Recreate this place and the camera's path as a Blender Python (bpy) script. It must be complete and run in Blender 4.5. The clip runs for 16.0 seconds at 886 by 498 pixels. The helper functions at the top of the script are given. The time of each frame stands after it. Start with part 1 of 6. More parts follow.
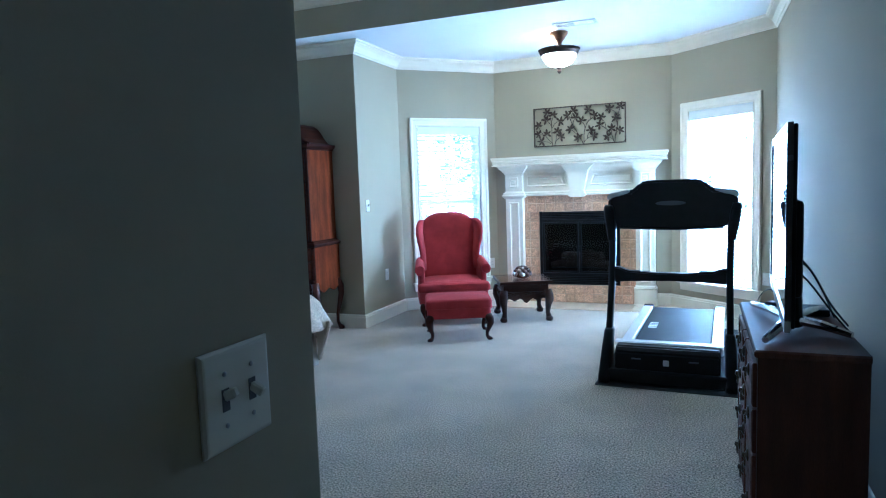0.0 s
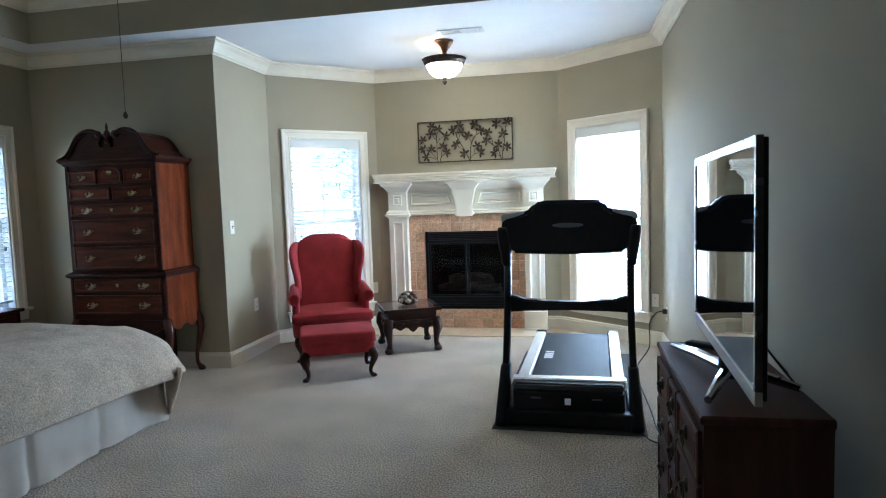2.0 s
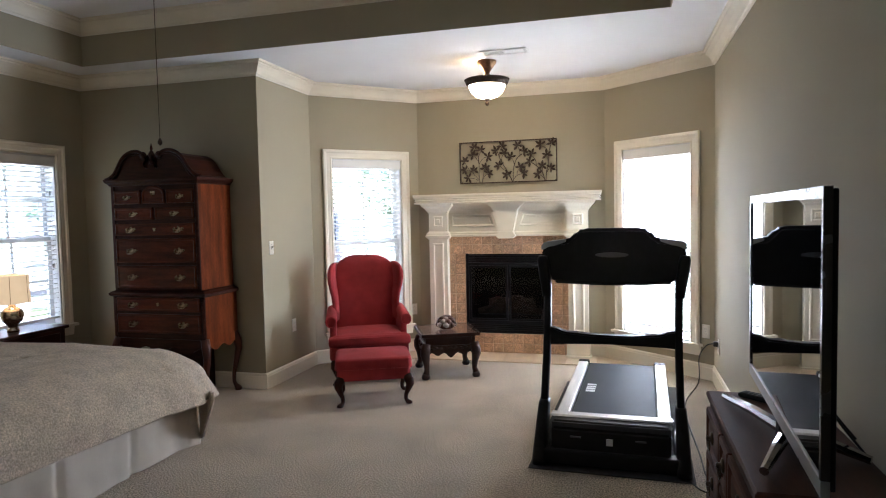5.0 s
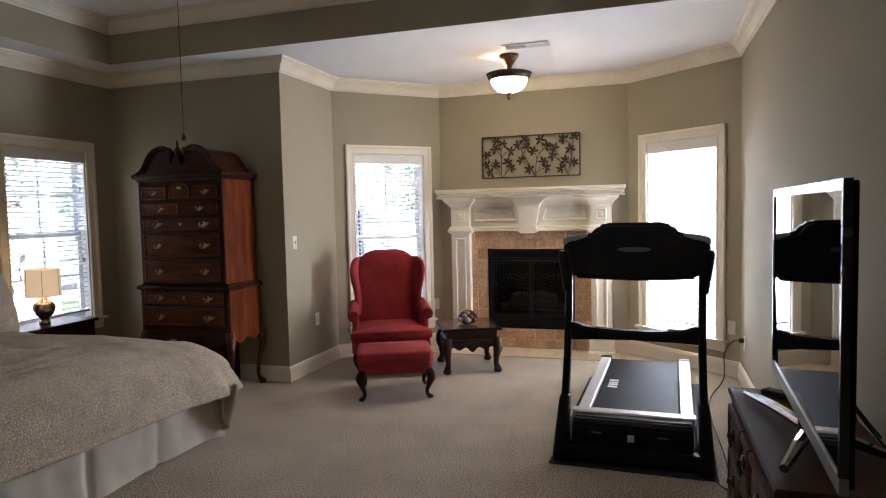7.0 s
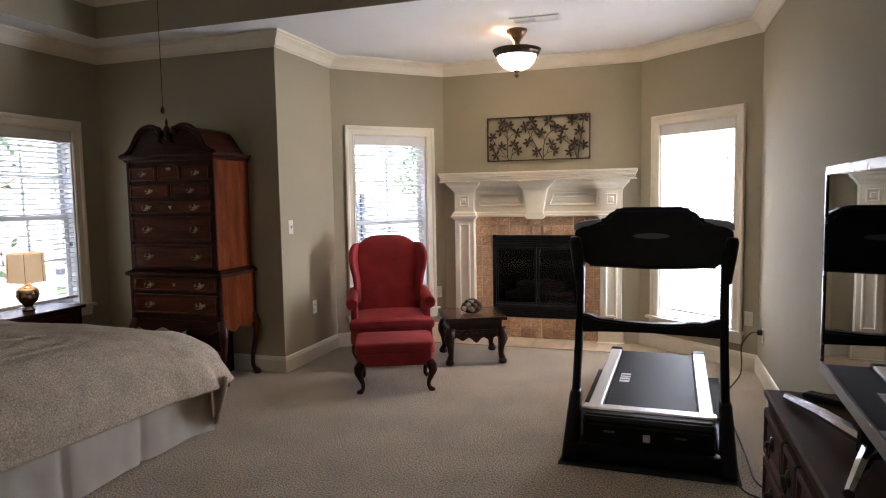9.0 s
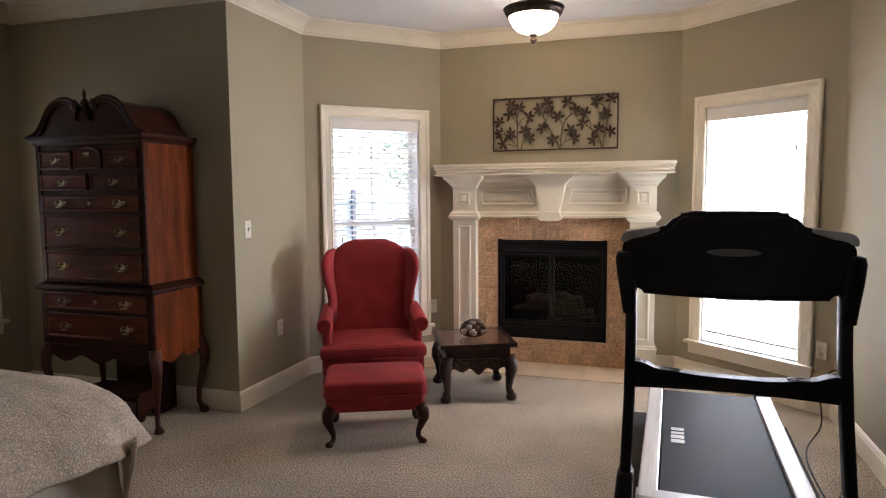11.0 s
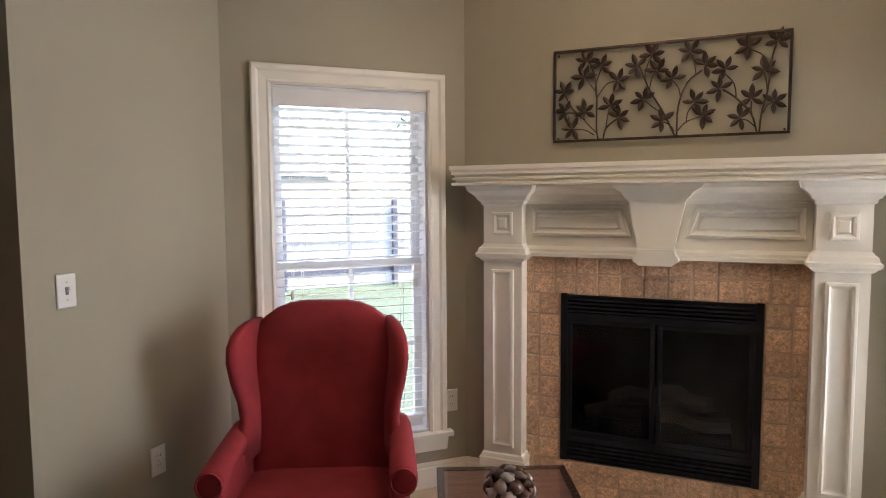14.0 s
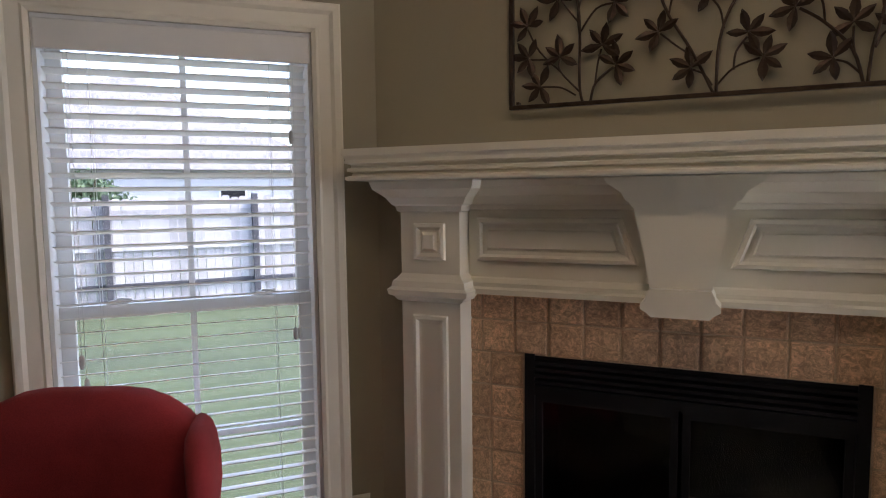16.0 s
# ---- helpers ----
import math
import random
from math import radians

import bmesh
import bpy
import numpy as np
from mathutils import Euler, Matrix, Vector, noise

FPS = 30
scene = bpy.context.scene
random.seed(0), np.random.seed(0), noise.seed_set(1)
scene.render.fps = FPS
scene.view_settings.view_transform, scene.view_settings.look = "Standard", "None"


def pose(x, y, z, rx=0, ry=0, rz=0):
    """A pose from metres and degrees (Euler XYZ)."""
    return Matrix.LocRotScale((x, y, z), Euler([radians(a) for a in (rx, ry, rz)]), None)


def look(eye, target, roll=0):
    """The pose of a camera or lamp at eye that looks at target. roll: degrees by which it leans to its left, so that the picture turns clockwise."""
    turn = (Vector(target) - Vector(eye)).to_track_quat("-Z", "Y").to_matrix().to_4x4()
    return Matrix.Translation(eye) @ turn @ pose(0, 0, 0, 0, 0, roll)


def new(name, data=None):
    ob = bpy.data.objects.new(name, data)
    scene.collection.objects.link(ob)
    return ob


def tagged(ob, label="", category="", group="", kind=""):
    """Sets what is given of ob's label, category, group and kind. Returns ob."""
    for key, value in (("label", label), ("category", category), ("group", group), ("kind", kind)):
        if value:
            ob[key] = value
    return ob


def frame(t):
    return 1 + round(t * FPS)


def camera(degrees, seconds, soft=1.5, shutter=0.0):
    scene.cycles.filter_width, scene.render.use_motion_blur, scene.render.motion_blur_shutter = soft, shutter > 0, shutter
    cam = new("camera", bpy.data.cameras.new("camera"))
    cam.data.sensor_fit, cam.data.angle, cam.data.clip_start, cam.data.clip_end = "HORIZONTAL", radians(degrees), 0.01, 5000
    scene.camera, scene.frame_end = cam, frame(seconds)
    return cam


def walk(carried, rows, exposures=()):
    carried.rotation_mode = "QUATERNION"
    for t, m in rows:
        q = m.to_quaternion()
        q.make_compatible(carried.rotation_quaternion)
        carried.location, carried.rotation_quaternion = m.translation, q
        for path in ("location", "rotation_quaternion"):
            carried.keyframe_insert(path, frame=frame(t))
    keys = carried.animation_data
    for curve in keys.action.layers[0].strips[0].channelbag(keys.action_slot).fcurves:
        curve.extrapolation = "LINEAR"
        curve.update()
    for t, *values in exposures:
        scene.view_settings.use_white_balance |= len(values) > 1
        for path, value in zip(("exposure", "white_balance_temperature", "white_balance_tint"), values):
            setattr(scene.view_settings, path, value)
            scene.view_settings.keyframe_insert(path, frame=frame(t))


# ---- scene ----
cam = camera(69.4, 16.0, soft=1.1)
PATH = [
    (0, (0.176, 0.984, 1.338), (-0.574, 2.829, 1.149), -2.0),
    (0.5, (0.092, 1.158, 1.355), (-0.475, 3.066, 1.169), -2.1),
    (1, (0.004, 1.24, 1.362), (-0.444, 3.181, 1.197), -1.9),
    (1.5, (-0.021, 1.337, 1.365), (-0.427, 3.289, 1.207), -2.4),
    (2, (0.015, 1.509, 1.371), (-0.386, 3.462, 1.217), -1.9),
    (2.5, (0.034, 1.659, 1.38), (-0.372, 3.612, 1.236), -1.7),
    (3, (0.033, 1.72, 1.385), (-0.378, 3.673, 1.255), -1.7),
    (3.5, (0.026, 1.718, 1.391), (-0.39, 3.671, 1.273), -1.4),
    (4, (0.02, 1.675, 1.415), (-0.4, 3.628, 1.311), -1.4),
    (4.5, (0.022, 1.656, 1.431), (-0.418, 3.605, 1.327), -1.5),
    (5, (0.036, 1.649, 1.446), (-0.502, 3.572, 1.339), -1.2),
    (7.5, (0.059, 1.656, 1.441), (-0.559, 3.555, 1.317), -1.1),
    (8, (0.047, 1.677, 1.44), (-0.571, 3.574, 1.305), -0.7),
    (8.5, (0.016, 1.751, 1.419), (-0.605, 3.647, 1.269), -1),
    (11, (-0.344, 2.907, 1.428), (-0.952, 4.804, 1.251), -0.43),
    (11.5, (-0.485, 3.225, 1.464), (-1.105, 5.119, 1.291), -1.2),
    (12, (-0.554, 3.615, 1.483), (-1.245, 5.484, 1.308), -0.95),
    (12.5, (-0.625, 3.968, 1.48), (-1.391, 5.806, 1.302), -0.42),
    (13, (-0.704, 4.349, 1.494), (-1.514, 6.17, 1.325), -0.7),
    (13.5, (-0.758, 4.717, 1.491), (-1.569, 6.537, 1.321), -0.7),
    (14, (-0.833, 5.076, 1.495), (-1.626, 6.906, 1.339), -0.4),
    (14.5, (-0.925, 5.415, 1.498), (-1.709, 7.248, 1.333), -0.6),
    (15, (-0.981, 5.728, 1.505), (-1.765, 7.561, 1.337), -0.7),
    (15.5, (-0.974, 6.027, 1.519), (-1.73, 7.872, 1.353), -0.6),
    (16, (-0.982, 6.305, 1.52), (-1.795, 8.123, 1.345), -0.7),
]
EXPOSURES = [(0.0, 6.02, 3850, 1), (0.5, 5.7, 4000, 0), (1.5, 5.56, 4500, 2), (2.5, 5.52, 4950, 8), (3.5, 5.4, 5300, 12), (5.0, 5.32, 5700, 16), (8.0, 5.0, 6050, 20), (11.0, 4.98, 6250, 22), (13.0, 4.88, 6250, 22), (14.0, 4.7, 6100, 22), (14.5, 4.56, 6200, 23), (15.3, 4.06, 6150, 22), (16.0, 3.6, 6150, 21)]
walk(cam, [(t, look(eye, target, roll)) for t, eye, target, roll in PATH], EXPOSURES)

# ---- world, sun, sky ----
world = bpy.data.worlds.new("sky")
scene.world = world
world.use_nodes = True
wn = world.node_tree.nodes
sky = wn.new("ShaderNodeTexSky")
sky.sky_type, sky.sun_disc = "NISHITA", False
sky.sun_elevation, sky.sun_rotation = radians(52), radians(64)
sky.air_density, sky.dust_density, sky.ozone_density = 1.0, 2.0, 0.6
wn["Background"].inputs["Strength"].default_value = 0.095
world.node_tree.links.new(sky.outputs[0], wn["Background"].inputs[0])
sun_data = bpy.data.lights.new("sun", "SUN")
sun_data.energy, sun_data.angle, sun_data.color = 0.9, radians(8), (1.0, 0.95, 0.87)
sun = new("sun", sun_data)
sun.matrix_world = look((9, 4.4, 12.8), (0, 0, 0))


# ---- materials ----
def node_mat(name, base, rough=0.6, metal=0.0, var=0.12, scale=6.0, grain=0.0, grain_scale=200.0, bump=0.0, bump_scale=120.0,
             rough_var=0.07, spec=0.5, stretch=(1, 1, 1), coat=0.0, sheen=0.0, random_amount=0.0, dark=None, dark_at=0.6, coords="Object", distort=0.0):
    """A surface with slow colour changes, fine grain and bump at real-world size."""
    m = bpy.data.materials.new(name)
    m.use_nodes = True
    n, l = m.node_tree.nodes, m.node_tree.links
    b = n["Principled BSDF"]
    b.inputs["Roughness"].default_value, b.inputs["Metallic"].default_value = rough, metal
    b.inputs["Specular IOR Level"].default_value = spec
    b.inputs["Coat Weight"].default_value, b.inputs["Coat Roughness"].default_value = coat, 0.15
    b.inputs["Sheen Weight"].default_value = sheen
    tc, mp = n.new("ShaderNodeTexCoord"), n.new("ShaderNodeMapping")
    mp.inputs["Scale"].default_value = stretch
    l.new(tc.outputs[coords], mp.inputs[0])
    big = n.new("ShaderNodeTexNoise")
    big.inputs["Scale"].default_value, big.inputs["Detail"].default_value = scale, 5
    big.inputs["Distortion"].default_value = distort
    l.new(mp.outputs[0], big.inputs["Vector"])
    fine = n.new("ShaderNodeTexNoise")
    fine.inputs["Scale"].default_value, fine.inputs["Detail"].default_value = grain_scale, 3
    l.new(mp.outputs[0], fine.inputs["Vector"])
    ramp = n.new("ShaderNodeValToRGB")
    lo = tuple(c * (1 - var) for c in base) if dark is None else dark
    hi = tuple(min(1, c * (1 + var)) for c in base)
    ramp.color_ramp.elements[0].color, ramp.color_ramp.elements[1].color = (*lo, 1), (*hi, 1)
    ramp.color_ramp.elements[0].position, ramp.color_ramp.elements[1].position = 0.3, 0.7
    l.new(big.outputs[0], ramp.inputs[0])
    colour = ramp.outputs[0]
    if grain:
        mix = n.new("ShaderNodeMix")
        mix.data_type, mix.blend_type = "RGBA", "MULTIPLY"
        g = n.new("ShaderNodeMapRange")
        g.inputs[1].default_value, g.inputs[2].default_value = 0.3, 0.7
        g.inputs[3].default_value, g.inputs[4].default_value = 1 - grain, 1 + grain * 0.5
        l.new(fine.outputs[0], g.inputs[0])
        mix.inputs[0].default_value = 1
        l.new(colour, mix.inputs[6])
        l.new(g.outputs[0], mix.inputs[7])
        colour = mix.outputs[2]
    if random_amount:
        info, hsv, rr = n.new("ShaderNodeObjectInfo"), n.new("ShaderNodeHueSaturation"), n.new("ShaderNodeMapRange")
        rr.inputs[3].default_value, rr.inputs[4].default_value = 1 - random_amount, 1 + random_amount
        l.new(info.outputs["Random"], rr.inputs[0])
        l.new(rr.outputs[0], hsv.inputs["Value"])
        l.new(colour, hsv.inputs["Color"])
        colour = hsv.outputs[0]
    l.new(colour, b.inputs["Base Color"])
    if bump:
        bn, bp = n.new("ShaderNodeTexNoise"), n.new("ShaderNodeBump")
        bn.inputs["Scale"].default_value, bn.inputs["Detail"].default_value = bump_scale, 4
        l.new(mp.outputs[0], bn.inputs["Vector"])
        bp.inputs["Strength"].default_value, bp.inputs["Distance"].default_value = bump, 0.006
        l.new(bn.outputs[0], bp.inputs["Height"])
        l.new(bp.outputs[0], b.inputs["Normal"])
    rv = n.new("ShaderNodeMapRange")
    rv.inputs[3].default_value, rv.inputs[4].default_value = max(0.01, rough - rough_var), min(1, rough + rough_var)
    l.new(big.outputs[0], rv.inputs[0])
    l.new(rv.outputs[0], b.inputs["Roughness"])
    return m


def glow_mat(name, base, strength, warm):
    m = node_mat(name, base, 0.4, var=0.05)
    b = m.node_tree.nodes["Principled BSDF"]
    b.inputs["Emission Color"].default_value, b.inputs["Emission Strength"].default_value = (*warm, 1), strength
    return m


def pane_mat(name, tint=1.0):
    m = bpy.data.materials.new(name)
    m.use_nodes = True
    n, l = m.node_tree.nodes, m.node_tree.links
    n.remove(n["Principled BSDF"])
    t, g, mix, f = n.new("ShaderNodeBsdfTransparent"), n.new("ShaderNodeBsdfGlossy"), n.new("ShaderNodeMixShader"), n.new("ShaderNodeLayerWeight")
    g.inputs["Roughness"].default_value = 0.02
    t.inputs["Color"].default_value = (tint, tint, tint, 1)
    f.inputs[0].default_value = 0.5
    power, scale = n.new("ShaderNodeMath"), n.new("ShaderNodeMath")
    power.operation, scale.operation = "POWER", "MULTIPLY_ADD"
    power.inputs[1].default_value = 5.0
    scale.inputs[1].default_value, scale.inputs[2].default_value = 0.85, 0.03
    l.new(f.outputs["Facing"], power.inputs[0])
    l.new(power.outputs[0], scale.inputs[0])
    l.new(scale.outputs[0], mix.inputs[0])
    l.new(t.outputs[0], mix.inputs[1])
    l.new(g.outputs[0], mix.inputs[2])
    l.new(mix.outputs[0], n["Material Output"].inputs[0])
    return m


def travertine_mat():
    """Tumbled stone: sandy tan with dark wormy pits, each tile with its own patch of the pattern."""
    m = node_mat("travertine", (0.72, 0.475, 0.29), 0.55, var=0.22, scale=3.0, grain=0.16, grain_scale=22, bump=0.5, bump_scale=14, random_amount=0.14, coords="Generated", distort=1.5)
    n, l = m.node_tree.nodes, m.node_tree.links
    b = n["Principled BSDF"]
    tc, info, add, mul = n.new("ShaderNodeTexCoord"), n.new("ShaderNodeObjectInfo"), n.new("ShaderNodeVectorMath"), n.new("ShaderNodeVectorMath")
    mul.operation = "SCALE"
    mul.inputs[0].default_value, add.operation = (31.0, 17.0, 23.0), "ADD"
    l.new(info.outputs["Random"], mul.inputs["Scale"])
    l.new(tc.outputs["Generated"], add.inputs[0])
    l.new(mul.outputs[0], add.inputs[1])
    for node in list(n):
        if node.bl_idname == "ShaderNodeMapping":
            l.new(add.outputs[0], node.inputs[0])
    worm = n.new("ShaderNodeTexNoise")
    worm.inputs["Scale"].default_value, worm.inputs["Detail"].default_value, worm.inputs["Distortion"].default_value = 4.5, 4, 1.8
    l.new(add.outputs[0], worm.inputs["Vector"])
    ramp = n.new("ShaderNodeValToRGB")
    e = ramp.color_ramp.elements
    e[0].position, e[0].color = 0.40, (0.42, 0.36, 0.33, 1)
    e[1].position, e[1].color = 0.56, (1.08, 1.05, 1.0, 1)
    p = e.new(0.47)
    p.color = (0.95, 0.93, 0.9, 1)
    q = e.new(0.50)
    q.color = (0.50, 0.42, 0.38, 1)
    l.new(worm.outputs[0], ramp.inputs[0])
    mix = n.new("ShaderNodeMix")
    mix.data_type, mix.blend_type = "RGBA", "MULTIPLY"
    mix.inputs[0].default_value = 0.65
    l.new(b.inputs["Base Color"].links[0].from_socket, mix.inputs[6])
    l.new(ramp.outputs[0], mix.inputs[7])
    l.new(mix.outputs[2], b.inputs["Base Color"])
    return m


M_WALL = node_mat("sage_paint", (0.385, 0.342, 0.242), 0.88, var=0.03, scale=1.5, bump=0.06, bump_scale=350, spec=0.18)
M_CEIL = node_mat("ceiling_paint", (0.86, 0.86, 0.85), 0.85, var=0.02, scale=2, bump=0.25, bump_scale=60, spec=0.2)
M_TRIM = node_mat("cream_trim_paint", (0.83, 0.77, 0.63), 0.36, var=0.03, scale=5, bump=0.03, bump_scale=90)
M_CARPET = node_mat("beige_carpet", (0.59, 0.50, 0.385), 0.95, var=0.13, scale=3.0, grain=0.95, grain_scale=115, bump=0.85, bump_scale=150, spec=0.05, sheen=0.15)
M_TILE = travertine_mat()
M_GROUT = node_mat("grout", (0.60, 0.44, 0.29), 0.9, grain=0.2, bump=0.3)
M_HEARTH = node_mat("hearth_tile", (0.62, 0.49, 0.34), 0.35, var=0.12, scale=8, grain=0.08, random_amount=0.06)
M_BLACK = node_mat("black_metal", (0.008, 0.008, 0.009), 0.55, var=0.3, scale=10, spec=0.22)
M_SOOT = node_mat("sooty_firebox", (0.006, 0.0055, 0.005), 0.9, var=0.4, bump=0.4)
M_LOG = node_mat("ceramic_log", (0.085, 0.062, 0.048), 0.9, var=0.5, scale=18, bump=0.8, bump_scale=40)
M_VINYL = node_mat("white_vinyl", (0.76, 0.76, 0.74), 0.4, var=0.02)
M_SLAT = node_mat("white_blind_slat", (0.80, 0.775, 0.72), 0.45, var=0.03, scale=8)
M_CORD = node_mat("white_cord", (0.7, 0.7, 0.67), 0.8)
M_PLATE = node_mat("ivory_plate", (0.72, 0.69, 0.60), 0.35, var=0.02)
M_PANE = pane_mat("window_glass", 0.92)
M_SMOKED = pane_mat("smoked_fire_glass", 0.65)


# ---- mesh helpers ----
def part(name, bm, material, parent=None, label="", smooth=False, m=None):
    """Links a bmesh as one mesh object, under a thing or a part where parent is given."""
    bmesh.ops.recalc_face_normals(bm, faces=bm.faces)
    me = bpy.data.meshes.new(name)
    bm.to_mesh(me)
    bm.free()
    for p in me.polygons:
        p.use_smooth = smooth
    me.materials.append(material)
    ob = new(name, me)
    if m is not None:
        ob.matrix_basis = m
    if parent is not None:
        ob.parent = parent
    if label:
        ob["label"] = label
    return ob


def thing(name, m, label, category, group="", kind=""):
    ob = new(name)
    ob.empty_display_size = 0.1
    ob.matrix_basis = m
    return tagged(ob, label, category, group, kind)


def box(bm, x0, x1, y0, y1, z0, z1, m=None, bevel=0.0, segments=2):
    vs = [bm.verts.new(p) for p in ((x0, y0, z0), (x1, y0, z0), (x1, y1, z0), (x0, y1, z0), (x0, y0, z1), (x1, y0, z1), (x1, y1, z1), (x0, y1, z1))]
    fs = [bm.faces.new([vs[i] for i in f]) for f in ((0, 3, 2, 1), (4, 5, 6, 7), (0, 1, 5, 4), (1, 2, 6, 5), (2, 3, 7, 6), (3, 0, 4, 7))]
    if bevel:
        es = list({e for f in fs for e in f.edges})
        r = bmesh.ops.bevel(bm, geom=es, offset=bevel, segments=segments, profile=0.5, affect="EDGES")
        vs = list({v for f in r["faces"] for v in f.verts} | {v for v in vs if v.is_valid})
    if m is not None:
        bmesh.ops.transform(bm, matrix=m, verts=vs)
    return vs


def one_box(x0, x1, y0, y1, z0, z1, bevel=0.0, segments=2):
    bm = bmesh.new()
    box(bm, x0, x1, y0, y1, z0, z1, None, bevel, segments)
    return bm


def prism(bm, outline, depth, m=None):
    """Extrudes a closed outline of (x, z) along +y by depth."""
    a = [bm.verts.new((x, 0, z)) for x, z in outline]
    b = [bm.verts.new((x, depth, z)) for x, z in outline]
    n = len(outline)
    bm.faces.new(a)
    bm.faces.new(b[::-1])
    for i in range(n):
        bm.faces.new((a[i], b[i], b[(i + 1) % n], a[(i + 1) % n]))
    if m is not None:
        bmesh.ops.transform(bm, matrix=m, verts=a + b)
    return a + b


def lathe(bm, profile, segs=24, m=None, lobes=0, lobe=0.0):
    """Turns a profile of (radius, z) about z; lobes give a melon-like ribbing."""
    rings, made = [], []
    for r, z in profile:
        ring = []
        for i in range(segs):
            a = 2 * math.pi * i / segs
            q = r * (1 - lobe + lobe * abs(math.cos(lobes * a / 2))) if lobes else r
            ring.append(bm.verts.new((q * math.cos(a), q * math.sin(a), z)))
        rings.append(ring)
        made += ring
    for p, q in zip(rings, rings[1:]):
        for i in range(segs):
            bm.faces.new((p[i], p[(i + 1) % segs], q[(i + 1) % segs], q[i]))
    bm.faces.new(rings[0][::-1])
    bm.faces.new(rings[-1])
    if m is not None:
        bmesh.ops.transform(bm, matrix=m, verts=made)
    return made


def tube(bm, pts, radii, segs=8, squash=1.0, m=None):
    """A tapered tube along points; radii is one number or one for each point."""
    pts = [Vector(p) for p in pts]
    if not isinstance(radii, (list, tuple)):
        radii = [radii] * len(pts)
    rings, made, up = [], [], None
    for i, p in enumerate(pts):
        d = (pts[min(i + 1, len(pts) - 1)] - pts[max(i - 1, 0)]).normalized()
        if up is None:
            up = Vector((0, 0, 1)) if abs(d.z) < 0.9 else Vector((0, 1, 0))
        side = d.cross(up).normalized()
        up = side.cross(d).normalized()
        ring = [bm.verts.new(p + side * (radii[i] * math.cos(2 * math.pi * k / segs)) + up * (radii[i] * squash * math.sin(2 * math.pi * k / segs))) for k in range(segs)]
        rings.append(ring)
        made += ring
    for p, q in zip(rings, rings[1:]):
        for i in range(segs):
            bm.faces.new((p[i], p[(i + 1) % segs], q[(i + 1) % segs], q[i]))
    bm.faces.new(rings[0][::-1])
    bm.faces.new(rings[-1])
    if m is not None:
        bmesh.ops.transform(bm, matrix=m, verts=made)
    return made


def curve_points(pts, steps=6):
    """A smooth line through a few points (Catmull-Rom)."""
    pts = [Vector(p) for p in pts]
    out = []
    for i in range(len(pts) - 1):
        p0, p1, p2, p3 = pts[max(i - 1, 0)], pts[i], pts[i + 1], pts[min(i + 2, len(pts) - 1)]
        for k in range(steps):
            t = k / steps
            out.append(0.5 * ((2 * p1) + (p2 - p0) * t + (2 * p0 - 5 * p1 + 4 * p2 - p3) * t * t + (3 * p1 - p0 - 3 * p2 + p3) * t ** 3))
    return out + [pts[-1]]


def run_moulding(bm, path, profile, closed=False):
    """Sweeps a profile of (out, z) along a plan path with mitred corners; out is to the left of the path."""
    n = len(path)
    pts = [Vector((*p, 0)) for p in path]
    rings = []
    for i in range(n):
        a = pts[i] - pts[i - 1] if (closed or i > 0) else pts[1] - pts[0]
        b = pts[(i + 1) % n] - pts[i] if (closed or i < n - 1) else pts[-1] - pts[-2]
        na, nb = Vector((-a.y, a.x, 0)).normalized(), Vector((-b.y, b.x, 0)).normalized()
        mit = (na + nb).normalized()
        mit /= max(0.3, mit.dot(na))
        rings.append([bm.verts.new(pts[i] + mit * o + Vector((0, 0, z))) for o, z in profile])
    k = len(profile)
    for i in range(n if closed else n - 1):
        p, q = rings[i], rings[(i + 1) % n]
        for j in range(k):
            bm.faces.new((p[j], p[(j + 1) % k], q[(j + 1) % k], q[j]))
    if not closed:
        bm.faces.new(rings[0])
        bm.faces.new(rings[-1][::-1])


# ---- the room ----
CEIL, UPPER, THICK = 2.74, 3.10, 0.14
ROOM = [(0.78, -1.4), (0.78, 7.37), (-0.12, 8.15), (-2.04, 8.15), (-2.87, 7.32), (-2.87, 6.40), (-4.66, 6.40), (-4.66, 1.73), (-0.33, 1.73), (-0.33, -1.4)]
NAMES = ["wall_east", "wall_bay_east", "wall_fireplace", "wall_bay_west", "wall_return", "wall_north", "wall_west", "wall_south", "wall_passage", "wall_passage_end"]
# openings along each wall: start, end, sill, head
OPENINGS = {1: (0.225, 0.965, 0.30, 2.02), 3: (0.205, 0.96, 0.30, 2.02), 6: (0.31, 1.06, 0.56, 2.02)}


def offset_corner(i):
    p, a, b = Vector(ROOM[i]), Vector(ROOM[i - 1]), Vector(ROOM[(i + 1) % len(ROOM)])
    u, v = (p - a).normalized(), (b - p).normalized()
    n1, n2 = Vector((u.y, -u.x)), Vector((v.y, -v.x))
    mit = (n1 + n2).normalized()
    return p + mit * (THICK / max(0.3, mit.dot(n1)))


